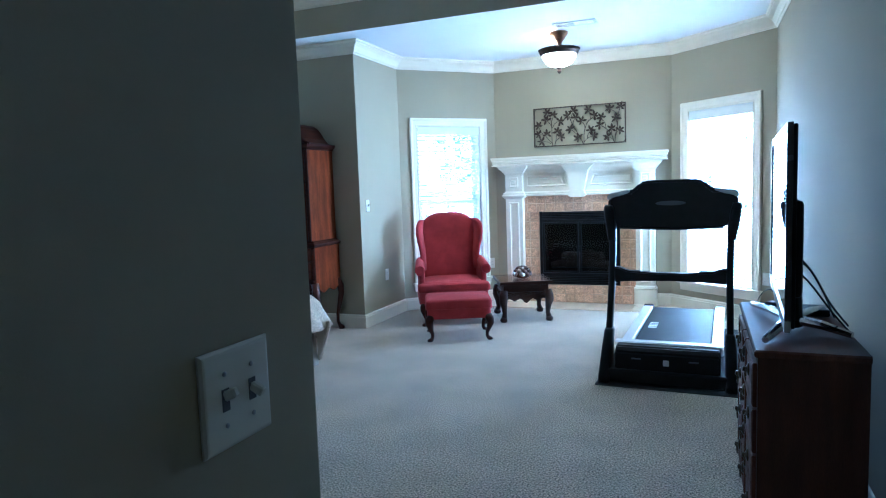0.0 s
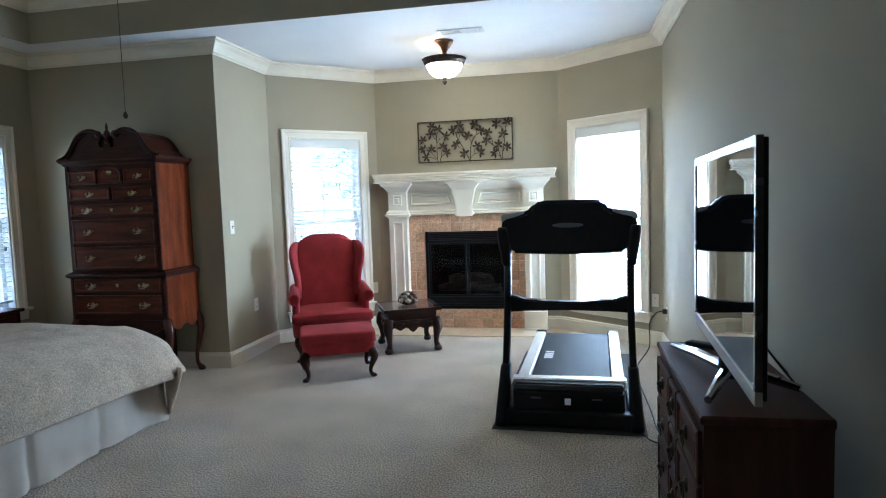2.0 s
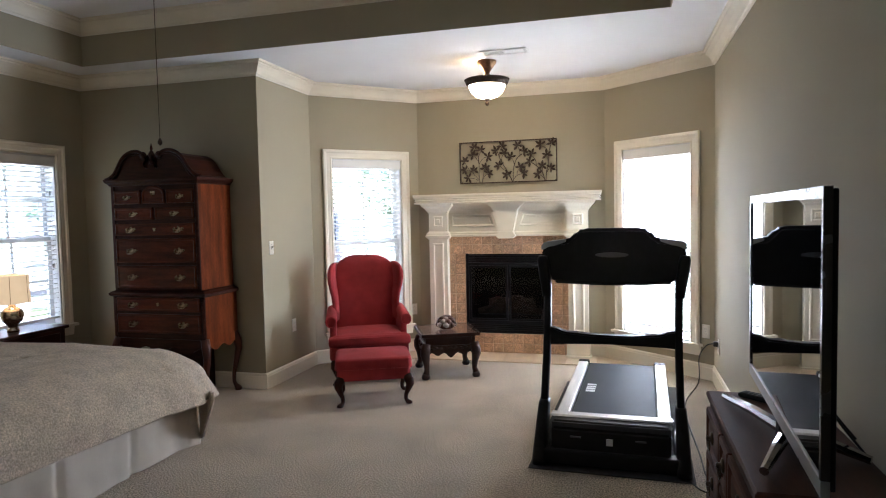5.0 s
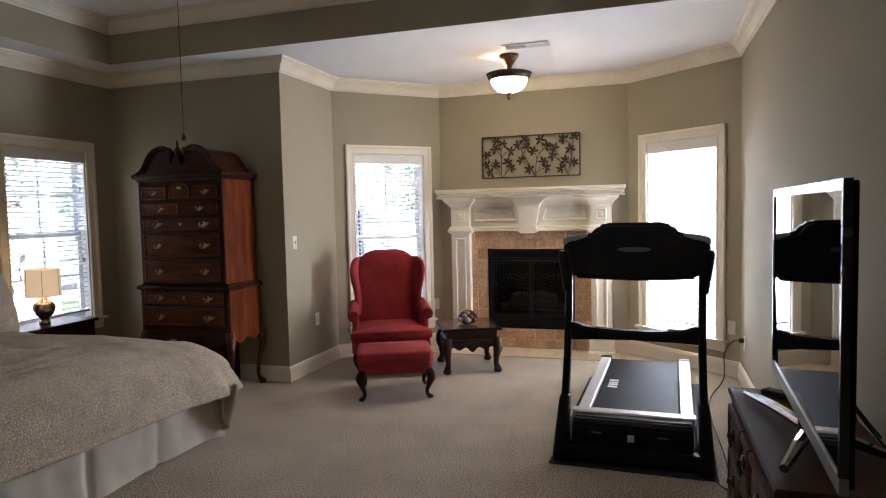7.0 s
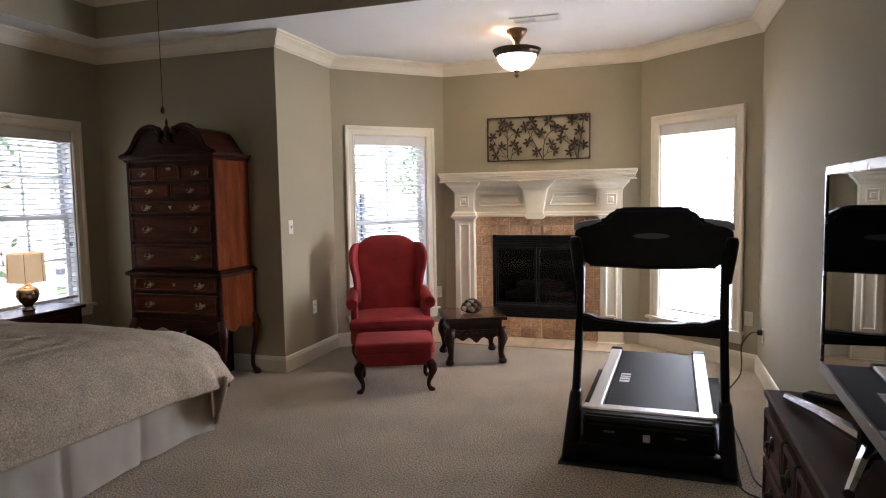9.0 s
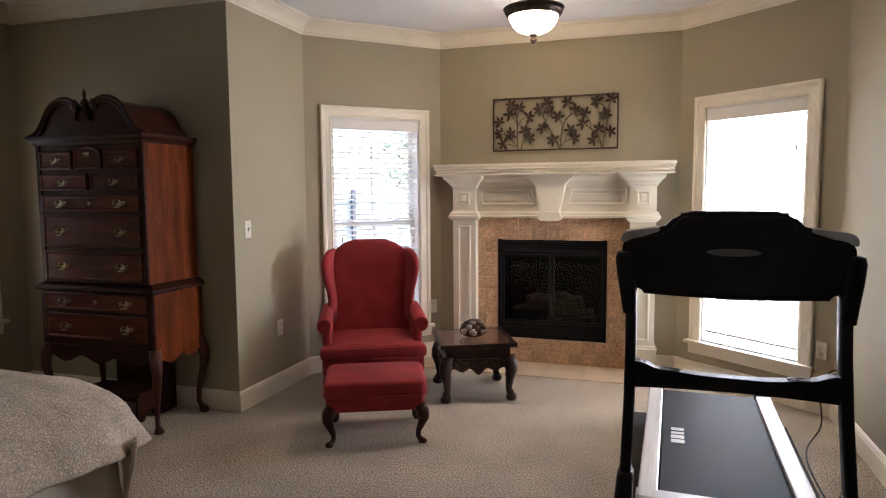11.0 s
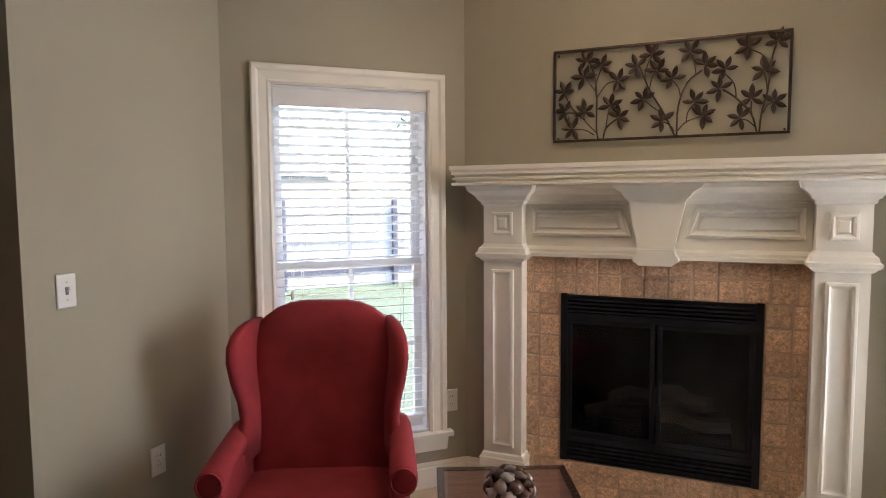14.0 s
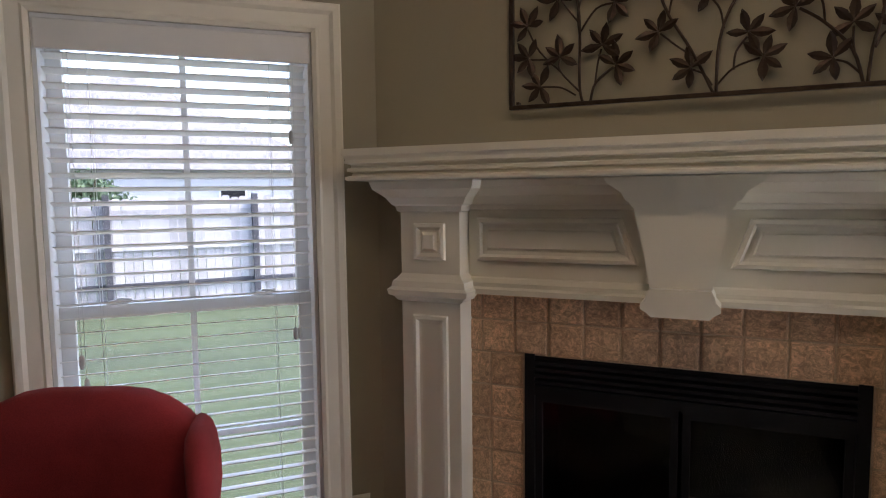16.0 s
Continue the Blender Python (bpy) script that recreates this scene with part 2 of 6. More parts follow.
for i, name in enumerate(NAMES):
    p, q = Vector(ROOM[i]), Vector(ROOM[(i + 1) % len(ROOM)])
    u = (q - p).normalized()
    length, outn = (q - p).length, Vector((u.y, -u.x))
    o0, o1 = offset_corner(i), offset_corner((i + 1) % len(ROOM))
    bm = bmesh.new()

    def chunk(s0, s1, z0, z1):
        ins = [p + u * s0, p + u * s1]
        outs = [o0 if s0 == 0 else ins[0] + outn * THICK, o1 if s1 == length else ins[1] + outn * THICK]
        ring = [ins[0], ins[1], outs[1], outs[0]]
        lo, hi = [bm.verts.new((*r, z0)) for r in ring], [bm.verts.new((*r, z1)) for r in ring]
        bm.faces.new(lo[::-1])
        bm.faces.new(hi)
        for k in range(4):
            bm.faces.new((lo[k], lo[(k + 1) % 4], hi[(k + 1) % 4], hi[k]))

    if i in OPENINGS:
        a, b, sill, head = OPENINGS[i]
        chunk(0, a, -0.1, CEIL)
        chunk(b, length, -0.1, CEIL)
        chunk(a, b, -0.1, sill)
        chunk(a, b, head, CEIL)
    elif name == "wall_fireplace":
        a, b = 0.535, 1.423
        chunk(0, a, -0.1, CEIL)
        chunk(b, length, -0.1, CEIL)
        chunk(a, b, -0.1, 0.205)
        chunk(a, b, 1.03, CEIL)
    else:
        chunk(0, length, -0.1, CEIL)
    tagged(part(name, bm, M_WALL), "sage green painted plaster wall", "wall", kind="structure")

# floor
tagged(part("floor", one_box(-5.0, 1.1, -1.7, 8.5, -0.12, 0.0), M_CARPET), "beige cut-pile carpet over the whole room", "carpet floor", kind="structure")

# ceiling with its tray
TX0, TX1, TY0, TY1 = -4.29, 0.35, 2.10, 6.06
bm = bmesh.new()
for x0, x1, y0, y1 in ((-5.0, 1.1, -1.7, TY0), (-5.0, 1.1, TY1, 8.5), (-5.0, TX0, TY0, TY1), (TX1, 1.1, TY0, TY1)):
    box(bm, x0, x1, y0, y1, CEIL, CEIL + 0.10)
box(bm, TX0 - 0.2, TX1 + 0.2, TY0 - 0.2, TY1 + 0.2, UPPER, UPPER + 0.15)
tagged(part("ceiling", bm, M_CEIL), "white ceiling with a raised tray over the bed", "ceiling", kind="structure")
bm = bmesh.new()
for x0, x1, y0, y1 in ((TX0 - 0.1, TX0 - 0.003, TY0, TY1), (TX1 + 0.003, TX1 + 0.1, TY0, TY1), (TX0 - 0.1, TX1 + 0.1, TY1 + 0.003, TY1 + 0.1), (TX0 - 0.1, TX1 + 0.1, TY0 - 0.1, TY0 - 0.003)):
    box(bm, x0, x1, y0, y1, CEIL + 0.101, UPPER)
for x0, x1, y0, y1 in ((TX0, TX0 + 0.004, TY0, TY1), (TX1 - 0.004, TX1, TY0, TY1), (TX0 + 0.004, TX1 - 0.004, TY1 - 0.004, TY1), (TX0 + 0.004, TX1 - 0.004, TY0, TY0 + 0.004)):
    box(bm, x0, x1, y0, y1, CEIL + 0.0005, UPPER)
tagged(part("wall_tray", bm, M_WALL), "sage green painted face round the ceiling tray", "tray wall", kind="structure")

CROWN = [(0, 0), (0, -0.115), (0.008, -0.115), (0.012, -0.103), (0.022, -0.098), (0.030, -0.080), (0.050, -0.052), (0.072, -0.036), (0.080, -0.030), (0.080, -0.020), (0.096, -0.014), (0.100, 0)]
bm = bmesh.new()
run_moulding(bm, ROOM, [(o, CEIL - 0.001 + z) for o, z in CROWN], closed=True)
tagged(part("crown_moulding", bm, M_TRIM), "cream painted crown moulding along the walls", "crown moulding", kind="structure")
bm = bmesh.new()
run_moulding(bm, [(TX1 - 0.005, TY0 + 0.005), (TX1 - 0.005, TY1 - 0.005), (TX0 + 0.005, TY1 - 0.005), (TX0 + 0.005, TY0 + 0.005)], [(o, UPPER - 0.001 + z) for o, z in CROWN], closed=True)
tagged(part("crown_moulding", bm, M_TRIM), "cream painted crown moulding inside the ceiling tray", "crown moulding", kind="structure")
BASE = [(0, 0.001), (0.016, 0.001), (0.016, 0.105), (0.012, 0.112), (0.012, 0.120), (0.006, 0.130), (0, 0.135)]
for path in ([(0.78, -1.4), (0.78, 7.37), (-0.12, 8.15), (-0.283, 8.15)], [(-1.90, 8.15), (-2.04, 8.15), (-2.87, 7.32), (-2.87, 6.40), (-4.66, 6.40), (-4.66, 1.73), (-0.33, 1.73), (-0.33, -1.4)]):
    bm = bmesh.new()
    run_moulding(bm, path, BASE)
    tagged(part("baseboard", bm, M_TRIM), "cream painted baseboard with a moulded top", "baseboard", kind="structure")


# ---- windows ----
def wall_frame(i):
    """A frame on a wall: x along the wall as seen from the room (left to right), y out of the room, z up; origin at the opening's left foot."""
    p, q = Vector(ROOM[i]), Vector(ROOM[(i + 1) % len(ROOM)])
    u = (q - p).normalized()
    a, b, sill, head = OPENINGS[i]
    o = p + u * b
    m = Matrix(((-u.x, u.y, 0, o.x), (-u.y, -u.x, 0, o.y), (0, 0, 1, 0), (0, 0, 0, 1)))
    return m, b - a, sill, head


def casing_bar(length, mitre0, mitre1):
    """A moulded casing bar 0.09 wide along x from 0 to length, outer edge up; the ends are mitred outward where asked."""
    prof = [(0.0, 0.0), (0.0, -0.012), (0.012, -0.018), (0.020, -0.014), (0.055, -0.016), (0.066, -0.024), (0.084, -0.026), (0.090, -0.022), (0.090, 0.0)]
    bm = bmesh.new()
    a = [bm.verts.new((-w * mitre0, d, w)) for w, d in prof]
    b = [bm.verts.new((length + w * mitre1, d, w)) for w, d in prof]
    n = len(prof)
    bm.faces.new(a)
    bm.faces.new(b[::-1])
    for k in range(n):
        bm.faces.new((a[k], b[k], b[(k + 1) % n], a[(k + 1) % n]))
    return bm


def build_window(i, name, label):
    m, w, sill, head = wall_frame(i)
    win = thing(name, m, label, "window", kind="structure")
    h = head - sill
    # casing round the opening
    part("casing", casing_bar(w, 1, 1), M_TRIM, win, "cream moulded casing", m=pose(0, 0, head))
    part("casing", casing_bar(h, 0, 1), M_TRIM, win, "cream moulded casing", m=pose(0, 0, sill, 0, -90, 0))
    bm = casing_bar(h, 1, 0)
    part("casing", bm, M_TRIM, win, "cream moulded casing", m=pose(w, 0, head, 0, 90, 0))
    bm = bmesh.new()
    prism(bm, [(-0.115, 0), (w + 0.115, 0), (w + 0.115, -0.022), (-0.115, -0.022)], 0.060, pose(0, -0.055, sill))
    part("window_sill", bm, M_TRIM, win, "cream sill with projecting ends")
    bm = bmesh.new()
    prism(bm, [(-0.10, -0.0225), (w + 0.10, -0.0225), (w + 0.09, -0.10), (-0.09, -0.10)], 0.018, pose(0, -0.02, sill))
    part("apron", bm, M_TRIM, win)
    # reveal and sashes
    bm = bmesh.new()
    box(bm, 0.0005, 0.012, 0.002, 0.139, sill, head)
    box(bm, w - 0.012, w - 0.0005, 0.002, 0.139, sill, head)
    box(bm, 0.012, w - 0.012, 0.002, 0.139, head - 0.012, head - 0.0005)
    box(bm, 0.012, w - 0.012, 0.006, 0.139, sill + 0.0005, sill + 0.012)
    part("window_frame", bm, M_VINYL, win, "white painted reveal")
    mid = sill + 0.51 * h
    for nm, z0, z1, y in (("upper_sash", mid - 0.02, head - 0.012, 0.105), ("lower_sash", sill + 0.012, mid + 0.02, 0.074)):
        bm = bmesh.new()
        box(bm, 0.012, 0.052, y, y + 0.03, z0, z1)
        box(bm, w - 0.052, w - 0.012, y, y + 0.03, z0, z1)
        box(bm, 0.052, w - 0.052, y, y + 0.03, z1 - 0.04, z1)
        box(bm, 0.052, w - 0.052, y, y + 0.03, z0, z0 + 0.04)
        sash = part(nm, bm, M_VINYL, win)
        bm = bmesh.new()
        box(bm, w / 2 - 0.009, w / 2 + 0.009, y + 0.008, y + 0.022, z0 + 0.04, z1 - 0.04)
        zc = (z0 + z1) / 2
        box(bm, 0.052, w - 0.052, y + 0.009, y + 0.021, zc - 0.009, zc + 0.009)
        part("glazing_bar", bm, M_VINYL, sash)
        pane = part("pane", one_box(0.05, w - 0.05, y + 0.014, y + 0.017, z0 + 0.038, z1 - 0.038), M_PANE, sash)
        pane.visible_shadow = False
    for x in (0.22 * w, 0.78 * w):
        bm = bmesh.new()
        lathe(bm, [(0.020, 0.0), (0.020, 0.006), (0.012, 0.010), (0.004, 0.014)], 14, pose(x, 0.089, mid + 0.0205) @ Matrix.Diagonal((1.6, 0.6, 1, 1)))
        tube(bm, [(x, 0.089, mid + 0.033), (x + 0.020, 0.082, mid + 0.034), (x + 0.040, 0.078, mid + 0.033)], [0.006, 0.005, 0.004], 6)
        part("sash_lock", bm, M_VINYL, win, "white sash lock", smooth=True)
    # the blind hangs in the reveal
    blind = thing("venetian_blind", m, "white faux-wood venetian blind, lowered with slats open", "window blind", "window blinds")
    part("valance", one_box(0.006, w - 0.006, -0.006, 0.008, head - 0.095, head - 0.014, 0.003), M_SLAT, blind, "white valance board")
    part("head_rail", one_box(0.016, w - 0.016, 0.012, 0.058, head - 0.055, head - 0.014), M_SLAT, blind)
    pitch, tilt = 0.0415, radians(12)
    count = int((h - 0.15) / pitch)
    bm = bmesh.new()
    n = 5
    rows = []
    for s in range(n + 1):
        f = s / n - 0.5
        yy, zz = 0.05 * f, 0.004 * (0.25 - f * f)
        rows.append((yy, zz))
    top = [[bm.verts.new((x, yy, zz + 0.0014)) for yy, zz in rows] for x in (0.018, w - 0.018)]
    bot = [[bm.verts.new((x, yy, zz - 0.0014)) for yy, zz in rows] for x in (0.018, w - 0.018)]
    for s in range(n):
        bm.faces.new((top[0][s], top[1][s], top[1][s + 1], top[0][s + 1]))
        bm.faces.new((bot[0][s], bot[0][s + 1], bot[1][s + 1], bot[1][s]))
    for s in (0, n):
        bm.faces.new((top[0][s], bot[0][s], bot[1][s], top[1][s]))
    for x in (0, 1):
        bm.faces.new(top[x] + bot[x][::-1])
    first = None
    for k in range(count):
        z = head - 0.105 - k * pitch
        mm = Matrix.Translation((0, 0.036, z)) @ Matrix.Rotation(-tilt + random.uniform(-0.015, 0.015), 4, "X") @ Matrix.Rotation(random.uniform(-0.001, 0.001), 4, "Y")
        if first is None:
            first = part("slat", bm, M_SLAT, blind, m=mm)
        else:
            ob = new("slat", first.data)
            ob.matrix_basis = mm
            ob.parent = blind
    zb = head - 0.105 - count * pitch
    part("bottom_rail", one_box(0.018, w - 0.018, 0.012, 0.062, zb - 0.008, zb + 0.010, 0.003), M_SLAT, blind)
    for x in (0.13, w - 0.13):
        for y in (0.010, 0.063):
            bm = bmesh.new()
            tube(bm, [(x, y, zb), (x, y, head - 0.05)], 0.0009, 5)
            part("ladder_cord", bm, M_CORD, blind)
    for x, drop in ((0.075, 0.95), (0.085, 1.02), (w - 0.07, 0.30), (w - 0.06, 0.92), (w - 0.075, 0.92)):
        bm = bmesh.new()
        tube(bm, [(x, 0.0, head - 0.06), (x, 0.0, head - drop)], 0.0009, 5)
        cord = part("pull_cord", bm, M_CORD, blind)
        bm = bmesh.new()
        lathe(bm, [(0.002, 0.0), (0.007, -0.006), (0.008, -0.03), (0.004, -0.042), (0.001, -0.043)], 8, pose(x, 0.0, head - drop))
        part("tassel", bm, M_CORD, cord, smooth=True)
    return win


build_window(3, "window_1", "tall white sash window behind an open blind")
build_window(1, "window_2", "tall white sash window beside the fireplace")
build_window(6, "window_3", "white sash window beside the bed")


# daylight enters through the three window openings
DAYLIGHT = {1: 2.75, 3: 0.06, 6: 0.06}
for i in OPENINGS:
    m, w, sill, head = wall_frame(i)
    ld = bpy.data.lights.new("window_light", "AREA")
    ld.shape, ld.size, ld.size_y = "RECTANGLE", w, head - sill
    ld.energy, ld.color = DAYLIGHT[i], (0.86, 0.93, 1.0)
    lo = new("window_light", ld)
    lo.matrix_basis = m @ pose(w / 2, 0.068, (sill + head) / 2, -90, 0, 0)

# ---- more materials ----
M_GRASS = node_mat("lawn", (0.040, 0.060, 0.022), 0.9, var=0.25, scale=0.5, grain=0.5, grain_scale=40, bump=0.6, bump_scale=30, coords="Object")
M_POST = node_mat("dark_fence_wood", (0.045, 0.047, 0.055), 0.85, var=0.2)
M_FENCE = node_mat("weathered_board", (0.36, 0.36, 0.365), 0.85, var=0.15, scale=3, grain=0.3, grain_scale=30, stretch=(6, 6, 0.5), random_amount=0.24)
M_SIDING = node_mat("pale_siding", (0.45, 0.455, 0.47), 0.8, var=0.08)
M_ROOF = node_mat("grey_shingle", (0.34, 0.33, 0.34), 0.9, var=0.2, grain=0.3, grain_scale=10)
M_BARK = node_mat("bark", (0.10, 0.075, 0.05), 0.9, var=0.3, bump=0.6, bump_scale=20)
M_LEAF = node_mat("leaf", (0.065, 0.105, 0.05), 0.6, var=0.35, scale=1.5)
M_RED = node_mat("red_upholstery", (0.36, 0.040, 0.044), 0.85, var=0.2, scale=7, grain=0.22, grain_scale=420, bump=0.25, bump_scale=500, sheen=0.05, spec=0.15)
M_MAHOG = node_mat("dark_mahogany", (0.036, 0.0088, 0.0045), 0.40, var=0.45, scale=5, grain=0.2, grain_scale=60, stretch=(1, 1, 7), spec=0.12, coat=0.30)
M_CHERRY = node_mat("red_brown_veneer", (0.150, 0.033, 0.0078), 0.36, var=0.45, scale=3.5, grain=0.3, grain_scale=45, stretch=(5, 5, 0.8), spec=0.08, coat=0.22)
M_DRAWER = node_mat("drawer_veneer", (0.088, 0.019, 0.0062), 0.38, var=0.45, scale=4, grain=0.3, grain_scale=50, stretch=(0.8, 5, 6), spec=0.12, random_amount=0.15, coat=0.35)
M_LEG = node_mat("red_mahogany_leg", (0.070, 0.016, 0.007), 0.36, var=0.4, scale=6, grain=0.2, grain_scale=60, stretch=(4, 4, 1), coat=0.15, spec=0.3)
M_CARVED = node_mat("carved_rosewood", (0.036, 0.014, 0.009), 0.34, var=0.5, scale=14, bump=1.0, bump_scale=70, coat=0.08, spec=0.35)
M_TOPWOOD = node_mat("brown_tabletop", (0.25, 0.13, 0.085), 0.3, var=0.3, scale=6, grain=0.2, grain_scale=60, stretch=(1, 7, 1))
M_BRASS = node_mat("aged_brass", (0.40, 0.30, 0.17), 0.28, metal=1.0, var=0.3, scale=60)
M_BRONZE = node_mat("dark_bronze", (0.055, 0.035, 0.022), 0.42, metal=0.7, var=0.4, scale=30, bump=0.2)
M_ANTIQUE = node_mat("antique_gold_bronze", (0.28, 0.15, 0.075), 0.45, metal=0.6, var=0.4, scale=40, bump=0.3)


def inset(outline, d):
    """Moves a convex outline of (x, z), anticlockwise, inward by d."""
    out, n = [], len(outline)
    for i in range(n):
        p, a, b = Vector(outline[i]), Vector(outline[i - 1]), Vector(outline[(i + 1) % n])
        u, v = (p - a).normalized(), (b - p).normalized()
        n1, n2 = Vector((-u.y, u.x)), Vector((-v.y, v.x))
        mit = (n1 + n2).normalized()
        q = p + mit * (d / max(0.25, mit.dot(n1)))
        out.append((q.x, q.y))
    return out


def stepped_panel(bm, outline, y, steps):
    """Nested outlines of (inset, rise) toward -y, the last one filled."""
    rings = []
    for d, rise in steps:
        rings.append([bm.verts.new((x, y - rise, z)) for x, z in inset(outline, d)])
    n = len(outline)
    for a, b in zip(rings, rings[1:]):
        for i in range(n):
            bm.faces.new((a[i], a[(i + 1) % n], b[(i + 1) % n], b[i]))
    bm.faces.new(rings[-1])
    return [v for r in rings for v in r]


def rect(x0, x1, z0, z1):
    return [(x0, z0), (x1, z0), (x1, z1), (x0, z1)]


def section(cx, cy, hx, hy, n=28, power=4.0):
    out = []
    for i in range(n):
        a = 2 * math.pi * i / n
        c, s = math.cos(a), math.sin(a)
        out.append((cx + hx * math.copysign(abs(c) ** (2 / power), c), cy + hy * math.copysign(abs(s) ** (2 / power), s)))
    return out


def loft(bm, sections, m=None):
    """Joins rings of 3D points, capped at both ends."""
    rings = [[bm.verts.new(p) for p in s] for s in sections]
    n = len(rings[0])
    for p, q in zip(rings, rings[1:]):
        for i in range(n):
            bm.faces.new((p[i], p[(i + 1) % n], q[(i + 1) % n], q[i]))
    bm.faces.new(rings[0][::-1])
    bm.faces.new(rings[-1])
    vs = [v for r in rings for v in r]
    if m is not None:
        bmesh.ops.transform(bm, matrix=m, verts=vs)
    return vs


def cushion(bm, cx, cy, hx, hy, z0, z1, r=0.03, power=7.0, crown=0.02, n=40):
    """A stuffed block with rounded edges and a slightly raised top."""
    sec = []
    for k in range(5):
        a = math.pi / 2 * k / 4
        sec.append((r * (1 - math.sin(a)), z0 + r * (1 - math.cos(a))))
    for k in range(1, 6):
        a = math.pi / 2 * k / 5
        sec.append((r * (1 - math.cos(a)), z1 - r * (1 - math.sin(a))))
    for k in range(1, 5):
        f = k / 4.6
        sec.append((r + (min(hx, hy) - r) * f, z1 + crown * math.sin(f * math.pi / 2)))
    loft(bm, [[(x, y, z) for x, y in section(cx, cy, hx - d, hy - d, n, power)] for d, z in sec])


def cabriole(bm, x, y, h, dx, dy, knee=0.035, ankle=0.013, foot=0.026, swing=0.035):
    """A curved leg from height h down to a pad foot; (dx, dy) is its outward direction."""
    pts, radii = [], []
    for f, out, r in ((1.0, 0.0, knee * 0.95), (0.86, 0.55, knee), (0.72, 0.70, knee * 0.82), (0.5, 0.25, ankle * 1.5), (0.3, -0.20, ankle * 1.1), (0.15, -0.25, ankle), (0.08, 0.05, ankle * 1.15), (0.045, 0.35, foot * 0.8), (0.02, 0.45, foot), (0.0, 0.45, foot * 0.85)):
        pts.append((x + dx * out * swing, y + dy * out * swing, h * f))
        radii.append(r)
    tube(bm, pts, radii, 10)


# ---- outside ----
tagged(part("ground", one_box(-150, 150, -150, 150, -0.55, -0.35), M_GRASS), "sunlit mown lawn round the house", "lawn", kind="structure")
fence = thing("fence", pose(-11.05, 13.02, -0.35, 0, 0, math.degrees(math.atan2(2.85, 2.42))), "weathered wooden board fence behind the lawn", "fence")
rnd = random.Random(5)
board = None
for k in range(230):
    x = -14 + k * 0.146
    mm = pose(x, 0.06, 0.02, 0, rnd.uniform(-0.4, 0.4), 0) @ Matrix.Diagonal((1, 1, 1 + rnd.uniform(-0.015, 0.015), 1))
    if board is None:
        bm = bmesh.new()
        prism(bm, [(0, 0), (0.138, 0), (0.138, 1.80), (0.11, 1.83), (0.028, 1.83), (0, 1.80)], 0.018)
        board = part("board", bm, M_FENCE, fence, m=mm)
    else:
        ob = new("board", board.data)
        ob.matrix_basis, ob.parent = mm, fence
for z in (0.30, 0.95, 1.55):
    part("rail", one_box(-14, 19.5, 0.02, 0.058, z, z + 0.09), M_POST if z < 0.5 else M_FENCE, fence)
for k in range(14):
    part("post", one_box(-13.5 + k * 2.4, -13.4 + k * 2.4, -0.08, 0.018, 0.0, 1.9), M_POST, fence)


def build_house(m, w, d, h, rise, label):
    house = thing("house", m, label, "house")
    part("wall", one_box(-w / 2, w / 2, -d / 2, d / 2, 0, h), M_SIDING, house)
    bm = bmesh.new()
    prism(bm, [(-w / 2 - 0.4, h + 0.002), (w / 2 + 0.4, h + 0.002), (w / 2 + 0.4, h + 0.2), (0, h + rise), (-w / 2 - 0.4, h + 0.2)], d + 0.8, pose(0, -d / 2 - 0.4, 0))
    part("roof", bm, M_ROOF, house, "grey shingle roof")
    for x in (-w / 4, w / 4):
        win = part("window", one_box(x - 0.5, x + 0.5, -d / 2 - 0.05, -d / 2 - 0.002, 0.9, 2.1), M_VINYL, house)
        part("pane", one_box(x - 0.44, x + 0.44, -d / 2 - 0.06, -d / 2 - 0.052, 0.96, 2.04), M_BLACK, win)


build_house(pose(-24, 25, -0.35, 0, 0, 55), 14, 10, 2.8, 3.2, "pale neighbouring house with a grey gabled roof")

# added close and tall to cut the sky light entering beside the bed
build_house(pose(-13.5, 3.5, -0.35, 0, 0, 90), 13, 8, 5.2, 2.6, "pale house added outside the bedroom window to block sky")


